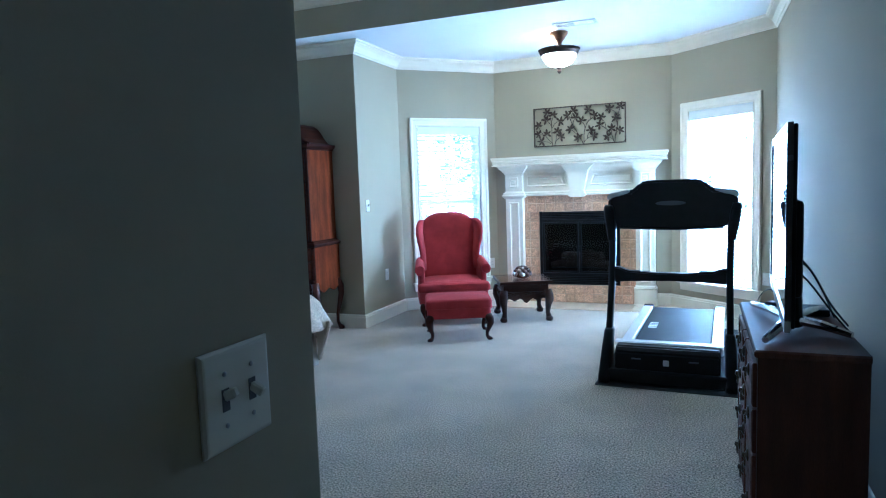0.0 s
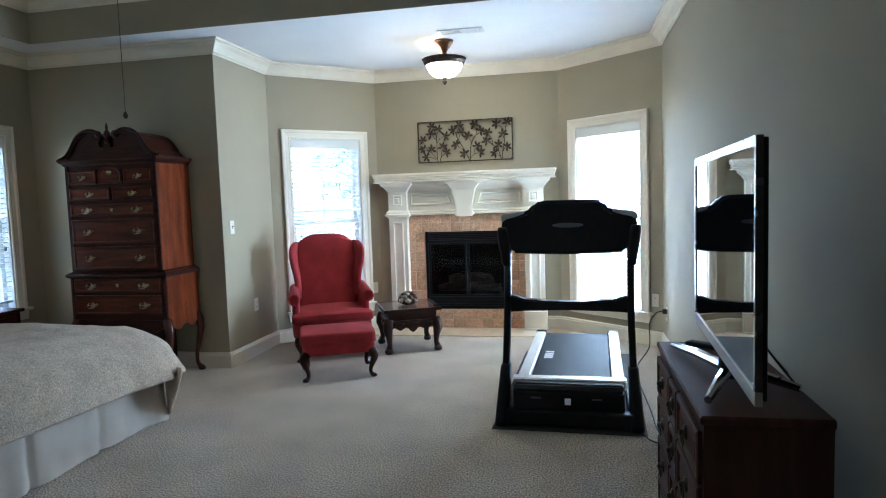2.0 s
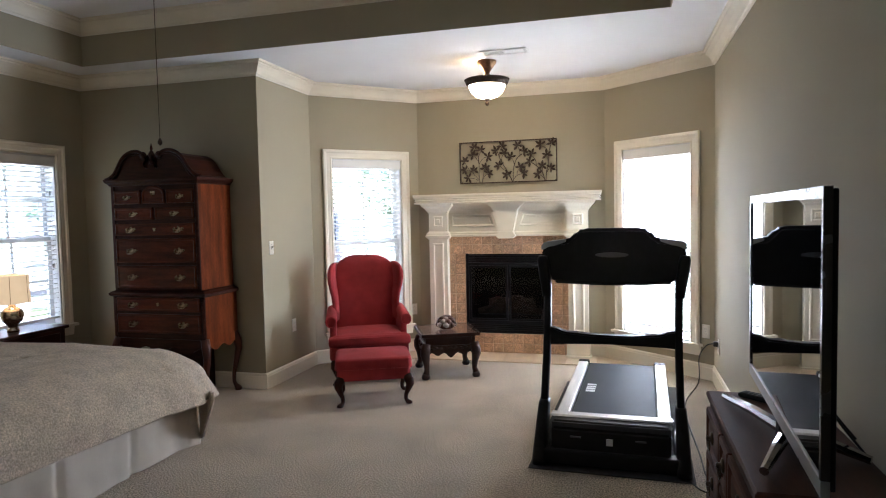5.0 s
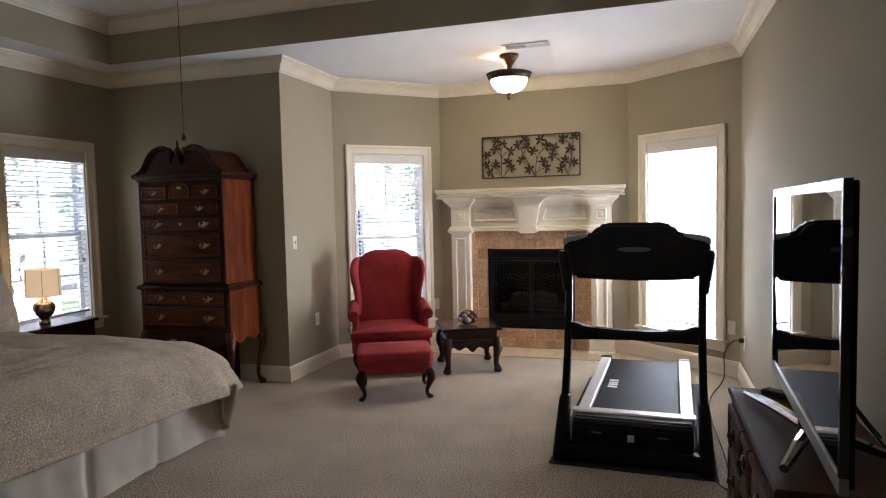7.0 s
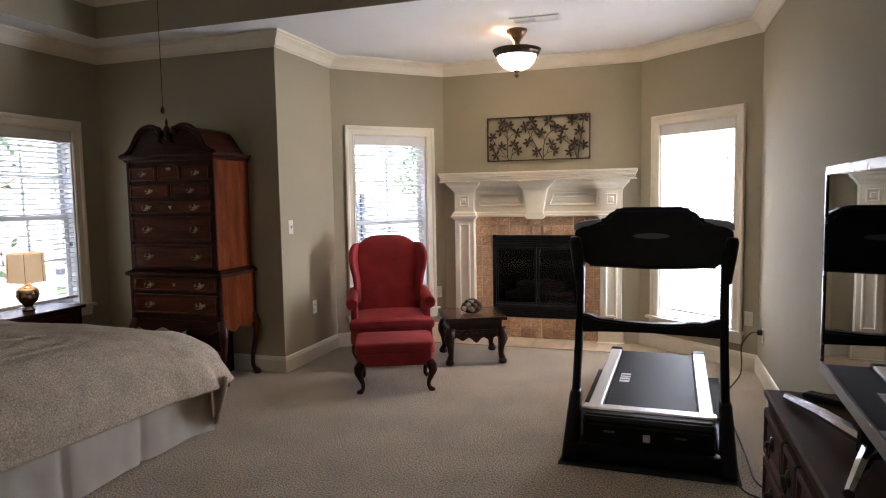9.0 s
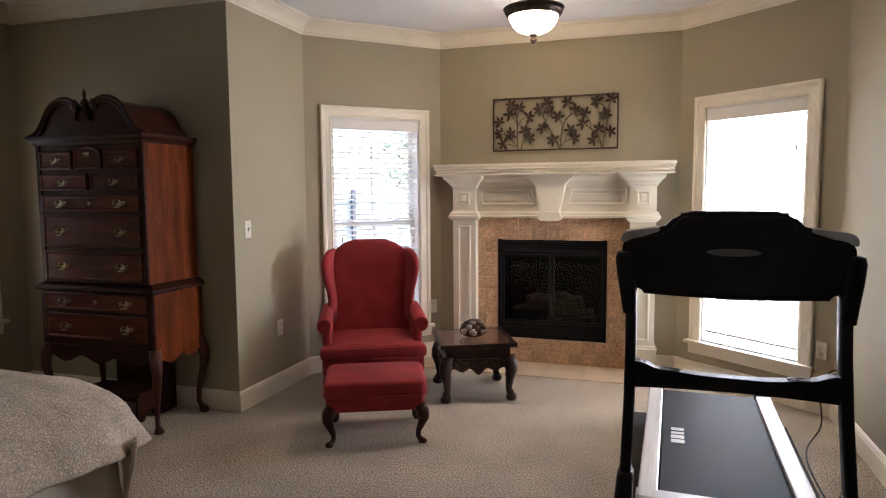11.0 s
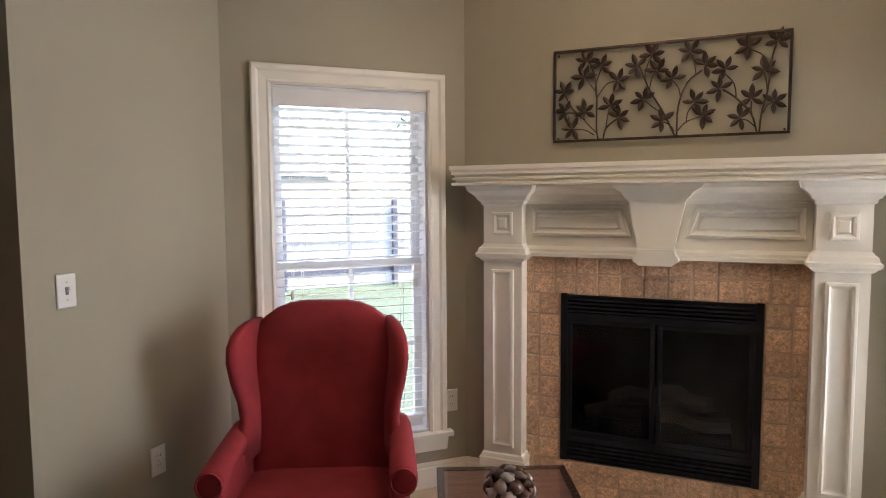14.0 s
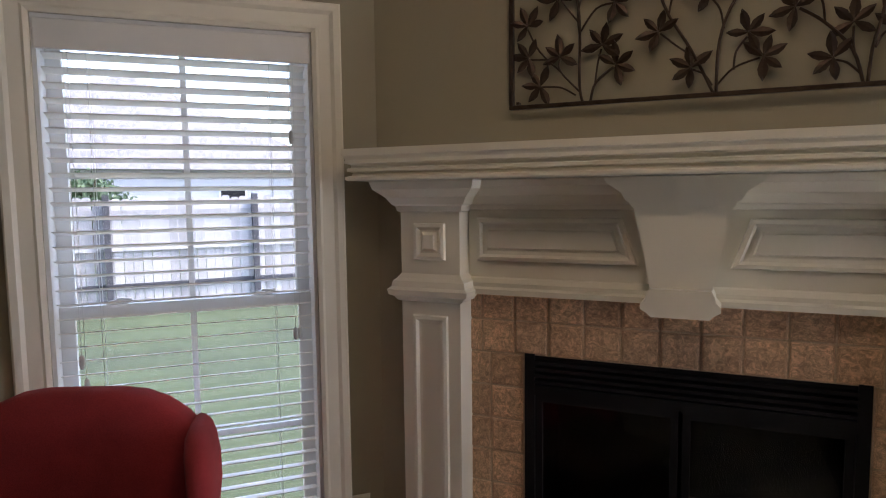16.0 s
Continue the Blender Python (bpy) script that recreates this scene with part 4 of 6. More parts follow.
# ---- carved side table with a shell ornament ----
def build_table(m):
    tb = thing("side_table", m, "small square carved dark wood table with glass top", "side table")
    bm = bmesh.new()
    hx, hy = 0.242, 0.252
    for x0, x1, y0, y1 in ((-hx, hx, -hy, -hy + 0.026), (-hx, hx, hy - 0.026, hy), (-hx, -hx + 0.026, -hy + 0.026, hy - 0.026), (hx - 0.026, hx, -hy + 0.026, hy - 0.026)):
        box(bm, x0, x1, y0, y1, 0.362, 0.388)
    top = part("tabletop", bm, M_CARVED, tb)
    part("inset_panel", one_box(-hx + 0.0265, hx - 0.0265, -hy + 0.0265, hy - 0.0265, 0.362, 0.384), M_TOPWOOD, top, "brown wooden inset panel")
    g = part("glass_top", one_box(-hx + 0.003, hx - 0.003, -hy + 0.003, hy - 0.003, 0.3885, 0.394), M_GLASSTOP, tb, "clear glass sheet")
    g.visible_shadow = False
    bm = bmesh.new()
    for x0, x1, y0, y1 in ((-0.205, 0.205, -0.215, -0.19), (-0.205, 0.205, 0.19, 0.215), (-0.205, -0.18, -0.19, 0.19), (0.18, 0.205, -0.19, 0.19)):
        box(bm, x0, x1, y0, y1, 0.285, 0.361)
    part("frieze", bm, M_CARVED, tb)
    bm = bmesh.new()
    for k in range(19):
        x = -0.1945 + k * 0.0205
        for y in (-0.2165, 0.2165):
            box(bm, x, x + 0.011, y - 0.004, y + 0.004, 0.322, 0.352)
        for xx in (-0.2065, 0.2065):
            box(bm, xx - 0.004, xx + 0.004, x, x + 0.011, 0.322, 0.352)
    part("dentil_moulding", bm, M_CARVED, tb)["kind"] = "stuff"
    wave = [(-0.20, 0.285), (-0.20, 0.190)] + [(-0.16 + 0.32 * k / 16, 0.212 + 0.014 * math.cos(k / 16 * 6 * math.pi) - 0.02 * math.exp(-((k - 8) / 2.0) ** 2)) for k in range(17)] + [(0.20, 0.190), (0.20, 0.285)]
    for a in range(4):
        bm = bmesh.new()
        off = 0.225 if a % 2 == 0 else 0.215
        prism(bm, wave, 0.022, pose(0, 0, 0, 0, 0, 90 * a) @ pose(0, -off, 0))
        for k in range(9):
            bx = -0.16 + 0.04 * k
            mm = pose(0, 0, 0, 0, 0, 90 * a) @ pose(bx, -off, 0.262 + 0.006 * (k % 2), 90, 0, 35 * (k % 3 - 1))
            lathe(bm, [(0.017, -0.001), (0.015, 0.004), (0.008, 0.008), (0.003, 0.009)], 8, mm @ Matrix.Diagonal((1.0, 0.7, 1, 1)))
            tube(bm, [(mm @ Vector((0.022 * math.cos(u), 0.016 * math.sin(u) - 0.012, 0.001))) for u in (0.2, 0.9, 1.6, 2.3, 3.0, 3.7)], [0.003, 0.004, 0.005, 0.005, 0.004, 0.003], 5)
        part("carved_apron", bm, M_CARVED, tb, "relief-carved apron")
    for sx in (-1, 1):
        for sy in (-1, 1):
            bm = bmesh.new()
            x, y = sx * 0.198, sy * 0.208
            pts = [(x, y, 0.30), (x + sx * 0.010, y + sy * 0.010, 0.25), (x + sx * 0.014, y + sy * 0.014, 0.205), (x + sx * 0.004, y + sy * 0.004, 0.14), (x, y, 0.08), (x + sx * 0.010, y + sy * 0.010, 0.045)]
            tube(bm, pts, [0.036, 0.042, 0.040, 0.027, 0.021, 0.026], 10)
            lathe(bm, [(0.010, 0.0), (0.028, 0.004), (0.036, 0.022), (0.030, 0.042), (0.012, 0.055)], 10, pose(x + sx * 0.012, y + sy * 0.012, 0))
            leg = part("leg", bm, M_CARVED, tb, "carved leg with ball foot", smooth=True)


M_GLASSTOP = pane_mat("table_glass")
build_table(pose(-1.520, 7.255, 0, 0, 0, 25) @ Matrix.Diagonal((1.08, 1.06, 1.04, 1)))

M_PEARL = node_mat("pearl_shell", (0.32, 0.25, 0.20), 0.22, var=0.25, scale=30, coat=0.5, random_amount=0.3)
M_SHELL = node_mat("brown_shell", (0.12, 0.06, 0.04), 0.25, var=0.4, scale=25, coat=0.4, random_amount=0.3)
orn = thing("shell_ornament", pose(-1.505, 7.215, 0.4105, 0, 0, 15) @ Matrix.Diagonal((1.12, 1.12, 1.06, 1)), "round table ornament of brown and pearl shells", "ornament")
bm = bmesh.new()
lathe(bm, [(0.035, 0.0), (0.060, 0.010), (0.068, 0.035), (0.055, 0.062), (0.020, 0.080)], 16)
part("core", bm, M_SHELL, orn, smooth=True)
ro = random.Random(12)
for ring, (el, cnt) in enumerate(((5, 8), (32, 8), (60, 5), (88, 1))):
    for k in range(cnt):
        az = 360 * k / cnt + ring * 22
        bm = bmesh.new()
        secs = []
        for f, w in ((0.0, 0.006), (0.3, 0.020), (0.6, 0.024), (0.85, 0.016), (1.0, 0.003)):
            z = 0.014 * math.sin(f * math.pi)
            secs.append([(-0.026 + 0.052 * f, w, z), (-0.026 + 0.052 * f, 0, z + 0.006), (-0.026 + 0.052 * f, -w, z), (-0.026 + 0.052 * f, 0, z - 0.003)])
        loft(bm, secs)
        mm = pose(0, 0, 0.034, 0, 0, az) @ pose(0, 0, 0, 0, -el, 0) @ pose(0.068, 0, 0, 0, 90, 0) @ pose(0, 0, 0, ro.uniform(-15, 15), ro.uniform(-10, 10), ro.uniform(0, 180))
        part("shell", bm, M_PEARL if ro.random() < 0.33 else M_SHELL, orn, smooth=True, m=mm)


# ---- highboy ----
def pull_mesh():
    bm = bmesh.new()
    crest = [(0, -0.024), (0.007, -0.015), (0.015, -0.013), (0.012, -0.002), (0.018, 0.006), (0.009, 0.010), (0.006, 0.018), (0, 0.022), (-0.006, 0.018), (-0.009, 0.010), (-0.018, 0.006), (-0.012, -0.002), (-0.015, -0.013), (-0.007, -0.015)]
    prism(bm, crest, 0.003, pose(0, -0.003, 0))
    for s in (-1, 1):
        leaf = [(0.015, -0.003), (0.024, -0.011), (0.034, -0.012), (0.038, -0.004), (0.048, 0.003), (0.037, 0.007), (0.032, 0.014), (0.024, 0.008), (0.015, 0.004)]
        prism(bm, [(s * x, z) for x, z in leaf], 0.003, pose(0, -0.003, 0))
    for s in (-1, 1):
        lathe(bm, [(0.006, 0), (0.005, 0.010), (0.007, 0.013), (0.002, 0.016)], 8, pose(s * 0.025, -0.003, 0.002, 90, 0, 0))
    tube(bm, curve_points([(-0.025, -0.016, 0.0), (-0.028, -0.020, -0.012), (-0.012, -0.022, -0.022), (0, -0.022, -0.018), (0.012, -0.022, -0.022), (0.028, -0.020, -0.012), (0.025, -0.016, 0.0)], 4), 0.0034, 6)
    bmesh.ops.recalc_face_normals(bm, faces=bm.faces)
    me = bpy.data.meshes.new("pull")
    bm.to_mesh(me)
    bm.free()
    me.materials.append(M_BRASS)
    return me


PULL = pull_mesh()


def add_pull(drawer, x, y, z, s=1.0):
    ob = new("pull", PULL)
    ob.matrix_basis, ob.parent = pose(x, y, z) @ Matrix.Diagonal((s, s, s, 1)), drawer
    ob["label"] = "brass bail pull"


def build_highboy(m):
    hb = thing("highboy_chest", m, "tall mahogany highboy chest with scrolled bonnet top", "chest of drawers")
    D = 0.43
    # upper and lower cases: dark fronts between reddish sides
    for nm, hw, z0, z1 in (("upper_case", 0.405, 0.895, 1.742), ("lower_case", 0.430, 0.50, 0.838)):
        case = part(nm, one_box(-hw + 0.022, hw - 0.022, 0.0125, D - 0.002, z0, z1 - 0.001), M_MAHOG, hb)
        for x in (-hw, hw - 0.022):
            part("side_panel", one_box(x, x + 0.022, 0.012, D, z0, z1), M_CHERRY, case, "reddish mahogany side panel")
        for x in (-hw, hw - 0.030):
            part("stile", one_box(x, x + 0.030, -0.004, 0.012, z0, z1, 0.003, 1), M_MAHOG, case)
        part("front_board", one_box(-hw + 0.030, hw - 0.030, 0.006, 0.012, z0, z1), M_MAHOG, case)
    bm = bmesh.new()
    run_moulding(bm, [(0.430, D), (0.430, -0.004), (-0.430, -0.004), (-0.430, D)], [(-0.02, 0.838), (0.006, 0.838), (0.022, 0.850), (0.022, 0.866), (0.010, 0.876), (-0.012, 0.886), (-0.020, 0.896)])
    part("waist_moulding", bm, M_MAHOG, hb)
    bm = bmesh.new()
    run_moulding(bm, [(0.405, D), (0.405, -0.004), (-0.405, -0.004), (-0.405, D)], [(0.0, 1.728), (0.006, 1.728), (0.012, 1.742), (0.030, 1.756), (0.036, 1.770), (0.036, 1.782), (0.0, 1.782)])
    box(bm, -0.404, 0.404, -0.003, D, 1.7425, 1.7815)
    part("cornice", bm, M_MAHOG, hb)
    # drawers
    rows = [(1.582, 1.690, [(-0.372, -0.122), (0.122, 0.372)]), (1.455, 1.552, [(-0.372, -0.012), (0.012, 0.372)]), (1.330, 1.425, [(-0.372, 0.372)]),
            (1.112, 1.305, [(-0.372, 0.372)]), (0.908, 1.088, [(-0.372, 0.372)]), (0.722, 0.832, [(-0.392, 0.392)]), (0.545, 0.700, [(-0.392, 0.392)])]
    for r, (z0, z1, spans) in enumerate(rows):
        for x0, x1 in spans:
            bm = bmesh.new()
            box(bm, x0, x1, -0.002, 0.005, z0, z1)
            stepped_panel(bm, rect(x0, x1, z0, z1), -0.002, [(0, 0), (0.0, 0.006), (0.006, 0.010), (0.012, 0.010), (0.020, 0.004), (0.03, 0.004)])
            dr = part("drawer", bm, M_DRAWER, hb)
            zc = (z0 + z1) / 2
            w = x1 - x0
            if w < 0.30 or (r == 1):
                add_pull(dr, (x0 + x1) / 2, -0.006, zc, 0.9)
            else:
                add_pull(dr, x0 + w * 0.20, -0.006, zc, 1.1)
                add_pull(dr, x1 - w * 0.20, -0.006, zc, 1.1)
                if r in (2, 5):
                    bm = bmesh.new()
                    prism(bm, [(-0.014, 0.010), (-0.012, -0.004), (0, -0.016), (0.012, -0.004), (0.014, 0.010), (0, 0.016)], 0.003, pose((x0 + x1) / 2, -0.009, zc))
                    part("escutcheon", bm, M_BRASS, dr, "brass keyhole plate")
    # arched centre panel of the top row
    arch = [(-0.105, 1.582), (0.105, 1.582), (0.105, 1.665), (0.088, 1.695), (0.05, 1.715), (0, 1.722), (-0.05, 1.715), (-0.088, 1.695), (-0.105, 1.665)]
    bm = bmesh.new()
    stepped_panel(bm, arch, 0.005, [(0, 0), (0, 0.012), (0.006, 0.016), (0.012, 0.016), (0.020, 0.010), (0.03, 0.010)])
    dr = part("drawer", bm, M_DRAWER, hb, "arched centre drawer")
    bm = bmesh.new()
    prism(bm, [(-0.022, 0.012), (-0.02, -0.006), (0, -0.022), (0.02, -0.006), (0.022, 0.012), (0, 0.018)], 0.004, pose(0, -0.012, 1.665))
    part("escutcheon", bm, M_BRASS, dr, "brass keyhole plate")
    # bonnet
    half = [(0.445, 1.7825), (0.415, 1.790), (0.375, 1.812), (0.340, 1.850), (0.312, 1.895), (0.285, 1.935), (0.250, 1.968), (0.205, 1.990), (0.155, 1.998), (0.110, 1.990), (0.080, 1.972)]
    # S-curve without a notch for the hood behind, with a notch for the front board
    front = [(x, z) for x, z in half] + [(0.062, 1.930), (0.085, 1.900), (0.080, 1.870), (0.050, 1.858), (0.022, 1.866), (0.018, 1.90), (-0.018, 1.90), (-0.022, 1.866), (-0.050, 1.858), (-0.080, 1.870), (-0.085, 1.900), (-0.062, 1.930)] + [(-x, z) for x, z in half[::-1]]
    bm = bmesh.new()
    prism(bm, front, 0.020, pose(0, 0.0, 0))
    bonnet = part("bonnet_front", bm, M_MAHOG, hb)
    for s in (-1, 1):
        hood = [(s * x, z - 0.012) for x, z in half[1:]] + [(s * 0.03, 1.96), (s * 0.03, 1.7835), (s * 0.40, 1.7835)]
        bm = bmesh.new()
        prism(bm, hood, D - 0.03, pose(0, 0.0205, 0))
        part("hood", bm, M_MAHOG, bonnet)
        bm = bmesh.new()
        pts = curve_points([(s * x, -0.008, z) for x, z in half], 3)
        tube(bm, pts, 0.014, 8)
        tube(bm, [p + Vector((-s * 0.008, -0.002, -0.022)) for p in pts[4:]], 0.008, 6)
        part("scroll_moulding", bm, M_MAHOG, bonnet, smooth=True)
        bm = bmesh.new()
        lathe(bm, [(0.030, 0), (0.030, 0.010), (0.018, 0.014), (0.010, 0.020)], 14, pose(s * 0.075, -0.004, 1.962, 90, 0, 0))
        part("rosette", bm, M_MAHOG, bonnet)
    bm = bmesh.new()
    lathe(bm, [(0.022, 1.895), (0.022, 1.915), (0.010, 1.925), (0.020, 1.945), (0.026, 1.965), (0.018, 1.985), (0.007, 2.0), (0.012, 2.012), (0.008, 2.03), (0.002, 2.055)], 14, pose(0, 0.0, 0))
    part("finial", bm, M_MAHOG, hb, smooth=True)
    # fluted corners of the lower case
    for s in (-1, 1):
        bm = bmesh.new()
        for k in range(3):
            tube(bm, [(s * (0.407 + 0.008 * k), -0.0045, 0.515), (s * (0.407 + 0.008 * k), -0.0045, 0.825)], 0.0032, 6)
        part("fluting", bm, M_LEG, hb)
    # scalloped aprons and legs
    ap = [(-0.40, 0.50), (-0.40, 0.45)] + [(-0.40 + 0.8 * k / 24, 0.415 + 0.022 * math.cos(k / 24 * 6 * math.pi)) for k in range(1, 24)] + [(0.40, 0.45), (0.40, 0.50)]
    bm = bmesh.new()
    prism(bm, ap, 0.018, pose(0, 0.0, 0.0))
    part("apron", bm, M_MAHOG, hb)
    sp = [(0.0, 0.50), (0.0, 0.45)] + [(0.03 + 0.36 * k / 12, 0.42 + 0.018 * math.cos(k / 12 * 4 * math.pi)) for k in range(13)] + [(0.42, 0.45), (0.42, 0.50)]
    for x in (-0.430, 0.412):
        bm = bmesh.new()
        prism(bm, sp, 0.018, Matrix(((0, 1, 0, x), (1, 0, 0, 0.012), (0, 0, 1, 0), (0, 0, 0, 1))))
        part("side_apron", bm, M_CHERRY, hb)
    for sx in (-1, 1):
        for y, sy in ((0.02, -1), (D - 0.02, 1)):
            bm = bmesh.new()
            cabriole(bm, sx * 0.405, y, 0.50, sx * 0.7, sy * 0.5, 0.036, 0.015, 0.032, 0.055)
            part("leg", bm, M_LEG, hb, "reddish cabriole leg with pad foot", smooth=True)


build_highboy(pose(-3.53, 5.925, 0))

# step stool stored under the highboy
stool = thing("step_stool", pose(-3.565, 6.03, 0), "dark wooden two-step stool under the highboy", "step stool")
part("lower_tread", one_box(-0.235, 0.235, -0.01, 0.20, 0.165, 0.19, 0.004), M_MAHOG, stool)
part("upper_tread", one_box(-0.14, 0.235, 0.18, 0.35, 0.375, 0.40, 0.004), M_MAHOG, stool)
for x in (-0.215, 0.195):
    bm = bmesh.new()
    prism(bm, [(0.0, 0), (0.05, 0), (0.07, 0.05), (0.13, 0.05), (0.15, 0), (0.34, 0), (0.34, 0.374), (0.185, 0.374), (0.185, 0.164), (0.0, 0.164)] if x > 0 else [(0.0, 0), (0.05, 0), (0.07, 0.05), (0.13, 0.05), (0.15, 0), (0.18, 0), (0.18, 0.164), (0.0, 0.164)], 0.02, Matrix(((0, 1, 0, x), (1, 0, 0, 0), (0, 0, 1, 0), (0, 0, 0, 1))))
    part("side_panel", bm, M_MAHOG, stool)
part("back_panel", one_box(-0.14, 0.194, 0.20, 0.22, 0.05, 0.374), M_MAHOG, stool)

# ---- treadmill ----
M_PLASTIC = node_mat("black_plastic", (0.008, 0.008, 0.0088), 0.5, var=0.25, scale=20, bump=0.08, bump_scale=400, spec=0.22)
M_GREYPL = node_mat("grey_plastic", (0.10, 0.10, 0.105), 0.4, var=0.1)
M_CAP = node_mat("light_grey_plastic", (0.36, 0.36, 0.37), 0.35, var=0.06)
M_SILVER = node_mat("silver_rail", (0.72, 0.72, 0.72), 0.38, metal=0.25, var=0.08, scale=8, grain=0.08, grain_scale=90, stretch=(8, 0.5, 1))
M_BELT = node_mat("rubber_belt", (0.010, 0.011, 0.013), 0.62, var=0.25, scale=10, bump=0.15, bump_scale=500, spec=0.12)
M_MAT = node_mat("rubber_mat", (0.03, 0.03, 0.032), 0.75, var=0.2, bump=0.4, bump_scale=150)
M_PAINTMARK = node_mat("white_print", (0.75, 0.75, 0.75), 0.5, var=0.03)


def build_treadmill(m):
    tm = thing("treadmill", m, "black folding treadmill with silver side rails", "treadmill")
    # floor frame and motor hood; the console end faces -y
    bm = bmesh.new()
    box(bm, -0.40, 0.40, 0.02, 0.10, 0.012, 0.10, None, 0.012)
    for s in (-1, 1):
        box(bm, s * 0.385 - 0.03, s * 0.385 + 0.03, 0.02, 0.62, 0.012, 0.075, None, 0.01)
    part("base_frame", bm, M_PLASTIC, tm)
    bm = bmesh.new()
    prism(bm, [(0.05, 0.06), (0.30, 0.06), (0.30, 0.20), (0.26, 0.240), (0.18, 0.250), (0.10, 0.244), (0.06, 0.210)], 0.66, Matrix(((0, 1, 0, -0.33), (1, 0, 0, 0), (0, 0, 1, 0), (0, 0, 0, 1))))
    bmesh.ops.bevel(bm, geom=bm.edges[:], offset=0.012, segments=2, affect="EDGES")
    hood = part("motor_hood", bm, M_PLASTIC, tm)
    bm = bmesh.new()
    prism(bm, [(0.155, 0.2515), (0.17, 0.259), (0.24, 0.257), (0.33, 0.215), (0.33, 0.203), (0.24, 0.2475)], 0.690, Matrix(((0, 1, 0, -0.345), (1, 0, 0, 0), (0, 0, 1, 0), (0, 0, 0, 1))))
    part("hood_trim", bm, M_SILVER, hood, "silver trim strip")
    part("rating_label", one_box(-0.018, 0.018, 0.036, 0.049, 0.14, 0.175), M_PAINTMARK, hood, "small white label")
    for x in (-0.19, 0.17):
        part("vent_slot", one_box(x - 0.03, x + 0.03, 0.040, 0.049, 0.170, 0.178), M_GREYPL, hood)
    # deck, belt, side rails
    part("deck", one_box(-0.33, 0.33, 0.302, 1.83, 0.075, 0.165, 0.006), M_PLASTIC, tm)
    belt = part("belt", one_box(-0.262, 0.262, 0.31, 1.825, 0.166, 0.186, 0.008), M_BELT, tm, "black rubber running belt")
    # the maker's name as plain upright bars
    for k, (y, w) in enumerate(((0.95, 0.045), (1.01, 0.045), (1.07, 0.030), (1.12, 0.040))):
        part("belt_mark", one_box(-0.215, -0.150, y, y + w, 0.1862, 0.1868), M_PAINTMARK, belt, "plain white mark")
    for s in (-1, 1):
        x0, x1 = sorted((s * 0.264, s * 0.345))
        part("side_rail", one_box(x0, x1, 0.335, 1.80, 0.15, 0.203, 0.008), M_SILVER, tm, "ribbed silver foot rail")
        part("end_cap", one_box(x0 - 0.004, x1 + 0.004, 1.80, 1.865, 0.08, 0.207, 0.012), M_PLASTIC, tm)
        # boot, upright and console bracket
        bm = bmesh.new()
        loft(bm, [[(x, y, z) for x, y in section(s * cx, cy, hx, hy, 20, 4)] for z, cx, cy, hx, hy in ((0.012, 0.398, 0.10, 0.045, 0.11), (0.05, 0.398, 0.10, 0.042, 0.105), (0.20, 0.392, 0.14, 0.036, 0.07), (0.33, 0.385, 0.185, 0.032, 0.05), (0.345, 0.384, 0.19, 0.026, 0.042))])
        part("upright_boot", bm, M_PLASTIC, tm, smooth=True)
        bm = bmesh.new()
        loft(bm, [[(x, y, z) for x, y in section(s * cx, cy, 0.022, 0.036, 16, 4)] for z, cx, cy in ((0.30, 0.386, 0.18), (0.60, 0.381, 0.275), (0.80, 0.382, 0.335), (1.04, 0.388, 0.40))])
        part("upright", bm, M_PLASTIC, tm, smooth=True)
        bm = bmesh.new()
        loft(bm, [[(x, y, z) for x, y in section(s * cx, cy, hx, hy, 20, 4)] for z, cx, cy, hx, hy in ((0.93, 0.390, 0.370, 0.027, 0.040), (0.99, 0.396, 0.385, 0.032, 0.046), (1.08, 0.410, 0.405, 0.035, 0.052), (1.145, 0.420, 0.42, 0.034, 0.056), (1.17, 0.422, 0.425, 0.026, 0.056))])
        part("console_bracket", bm, M_PLASTIC, tm, smooth=True)
        bm = bmesh.new()
        tube(bm, curve_points([(s * 0.400, 0.40, 0.985), (s * 0.412, 0.46, 1.03), (s * 0.418, 0.54, 1.075), (s * 0.420, 0.62, 1.10), (s * 0.420, 0.66, 1.098)], 4), [0.020] * 15 + [0.018, 0.010], 10)
        grip = part("handle", bm, M_PLASTIC, tm, "black handle grip", smooth=True)
        bm = bmesh.new()
        tube(bm, [(s * 0.418, 0.535, 1.078), (s * 0.420, 0.60, 1.100)], 0.0212, 12)
        part("pulse_sensor", bm, M_SILVER, grip, "shiny metal pulse sensor", smooth=True)
    # crossbar with thickened ends
    bm = bmesh.new()
    bar = [(-0.37, 0.655), (-0.37, 0.76), (-0.33, 0.758), (-0.28, 0.735), (-0.10, 0.722), (0.10, 0.720), (0.28, 0.733), (0.33, 0.756), (0.37, 0.758), (0.37, 0.655), (0.25, 0.662), (0.0, 0.668), (-0.25, 0.662)]
    prism(bm, bar, 0.075, pose(0, 0.275, -0.01))
    bmesh.ops.bevel(bm, geom=bm.edges[:], offset=0.010, segments=2, affect="EDGES")
    bar = part("crossbar", bm, M_PLASTIC, tm)
    for x in (-0.235, 0.235):
        bm = bmesh.new()
        tube(bm, [(x + 0.045 * math.cos(a), 0.312 + 0.020 * math.sin(a), 0.7215) for a in [2 * math.pi * i / 20 for i in range(21)]], 0.003, 6)
        part("holder_rim", bm, M_GREYPL, bar, "grey rim of the holder", smooth=True)
    # console
    bm = bmesh.new()
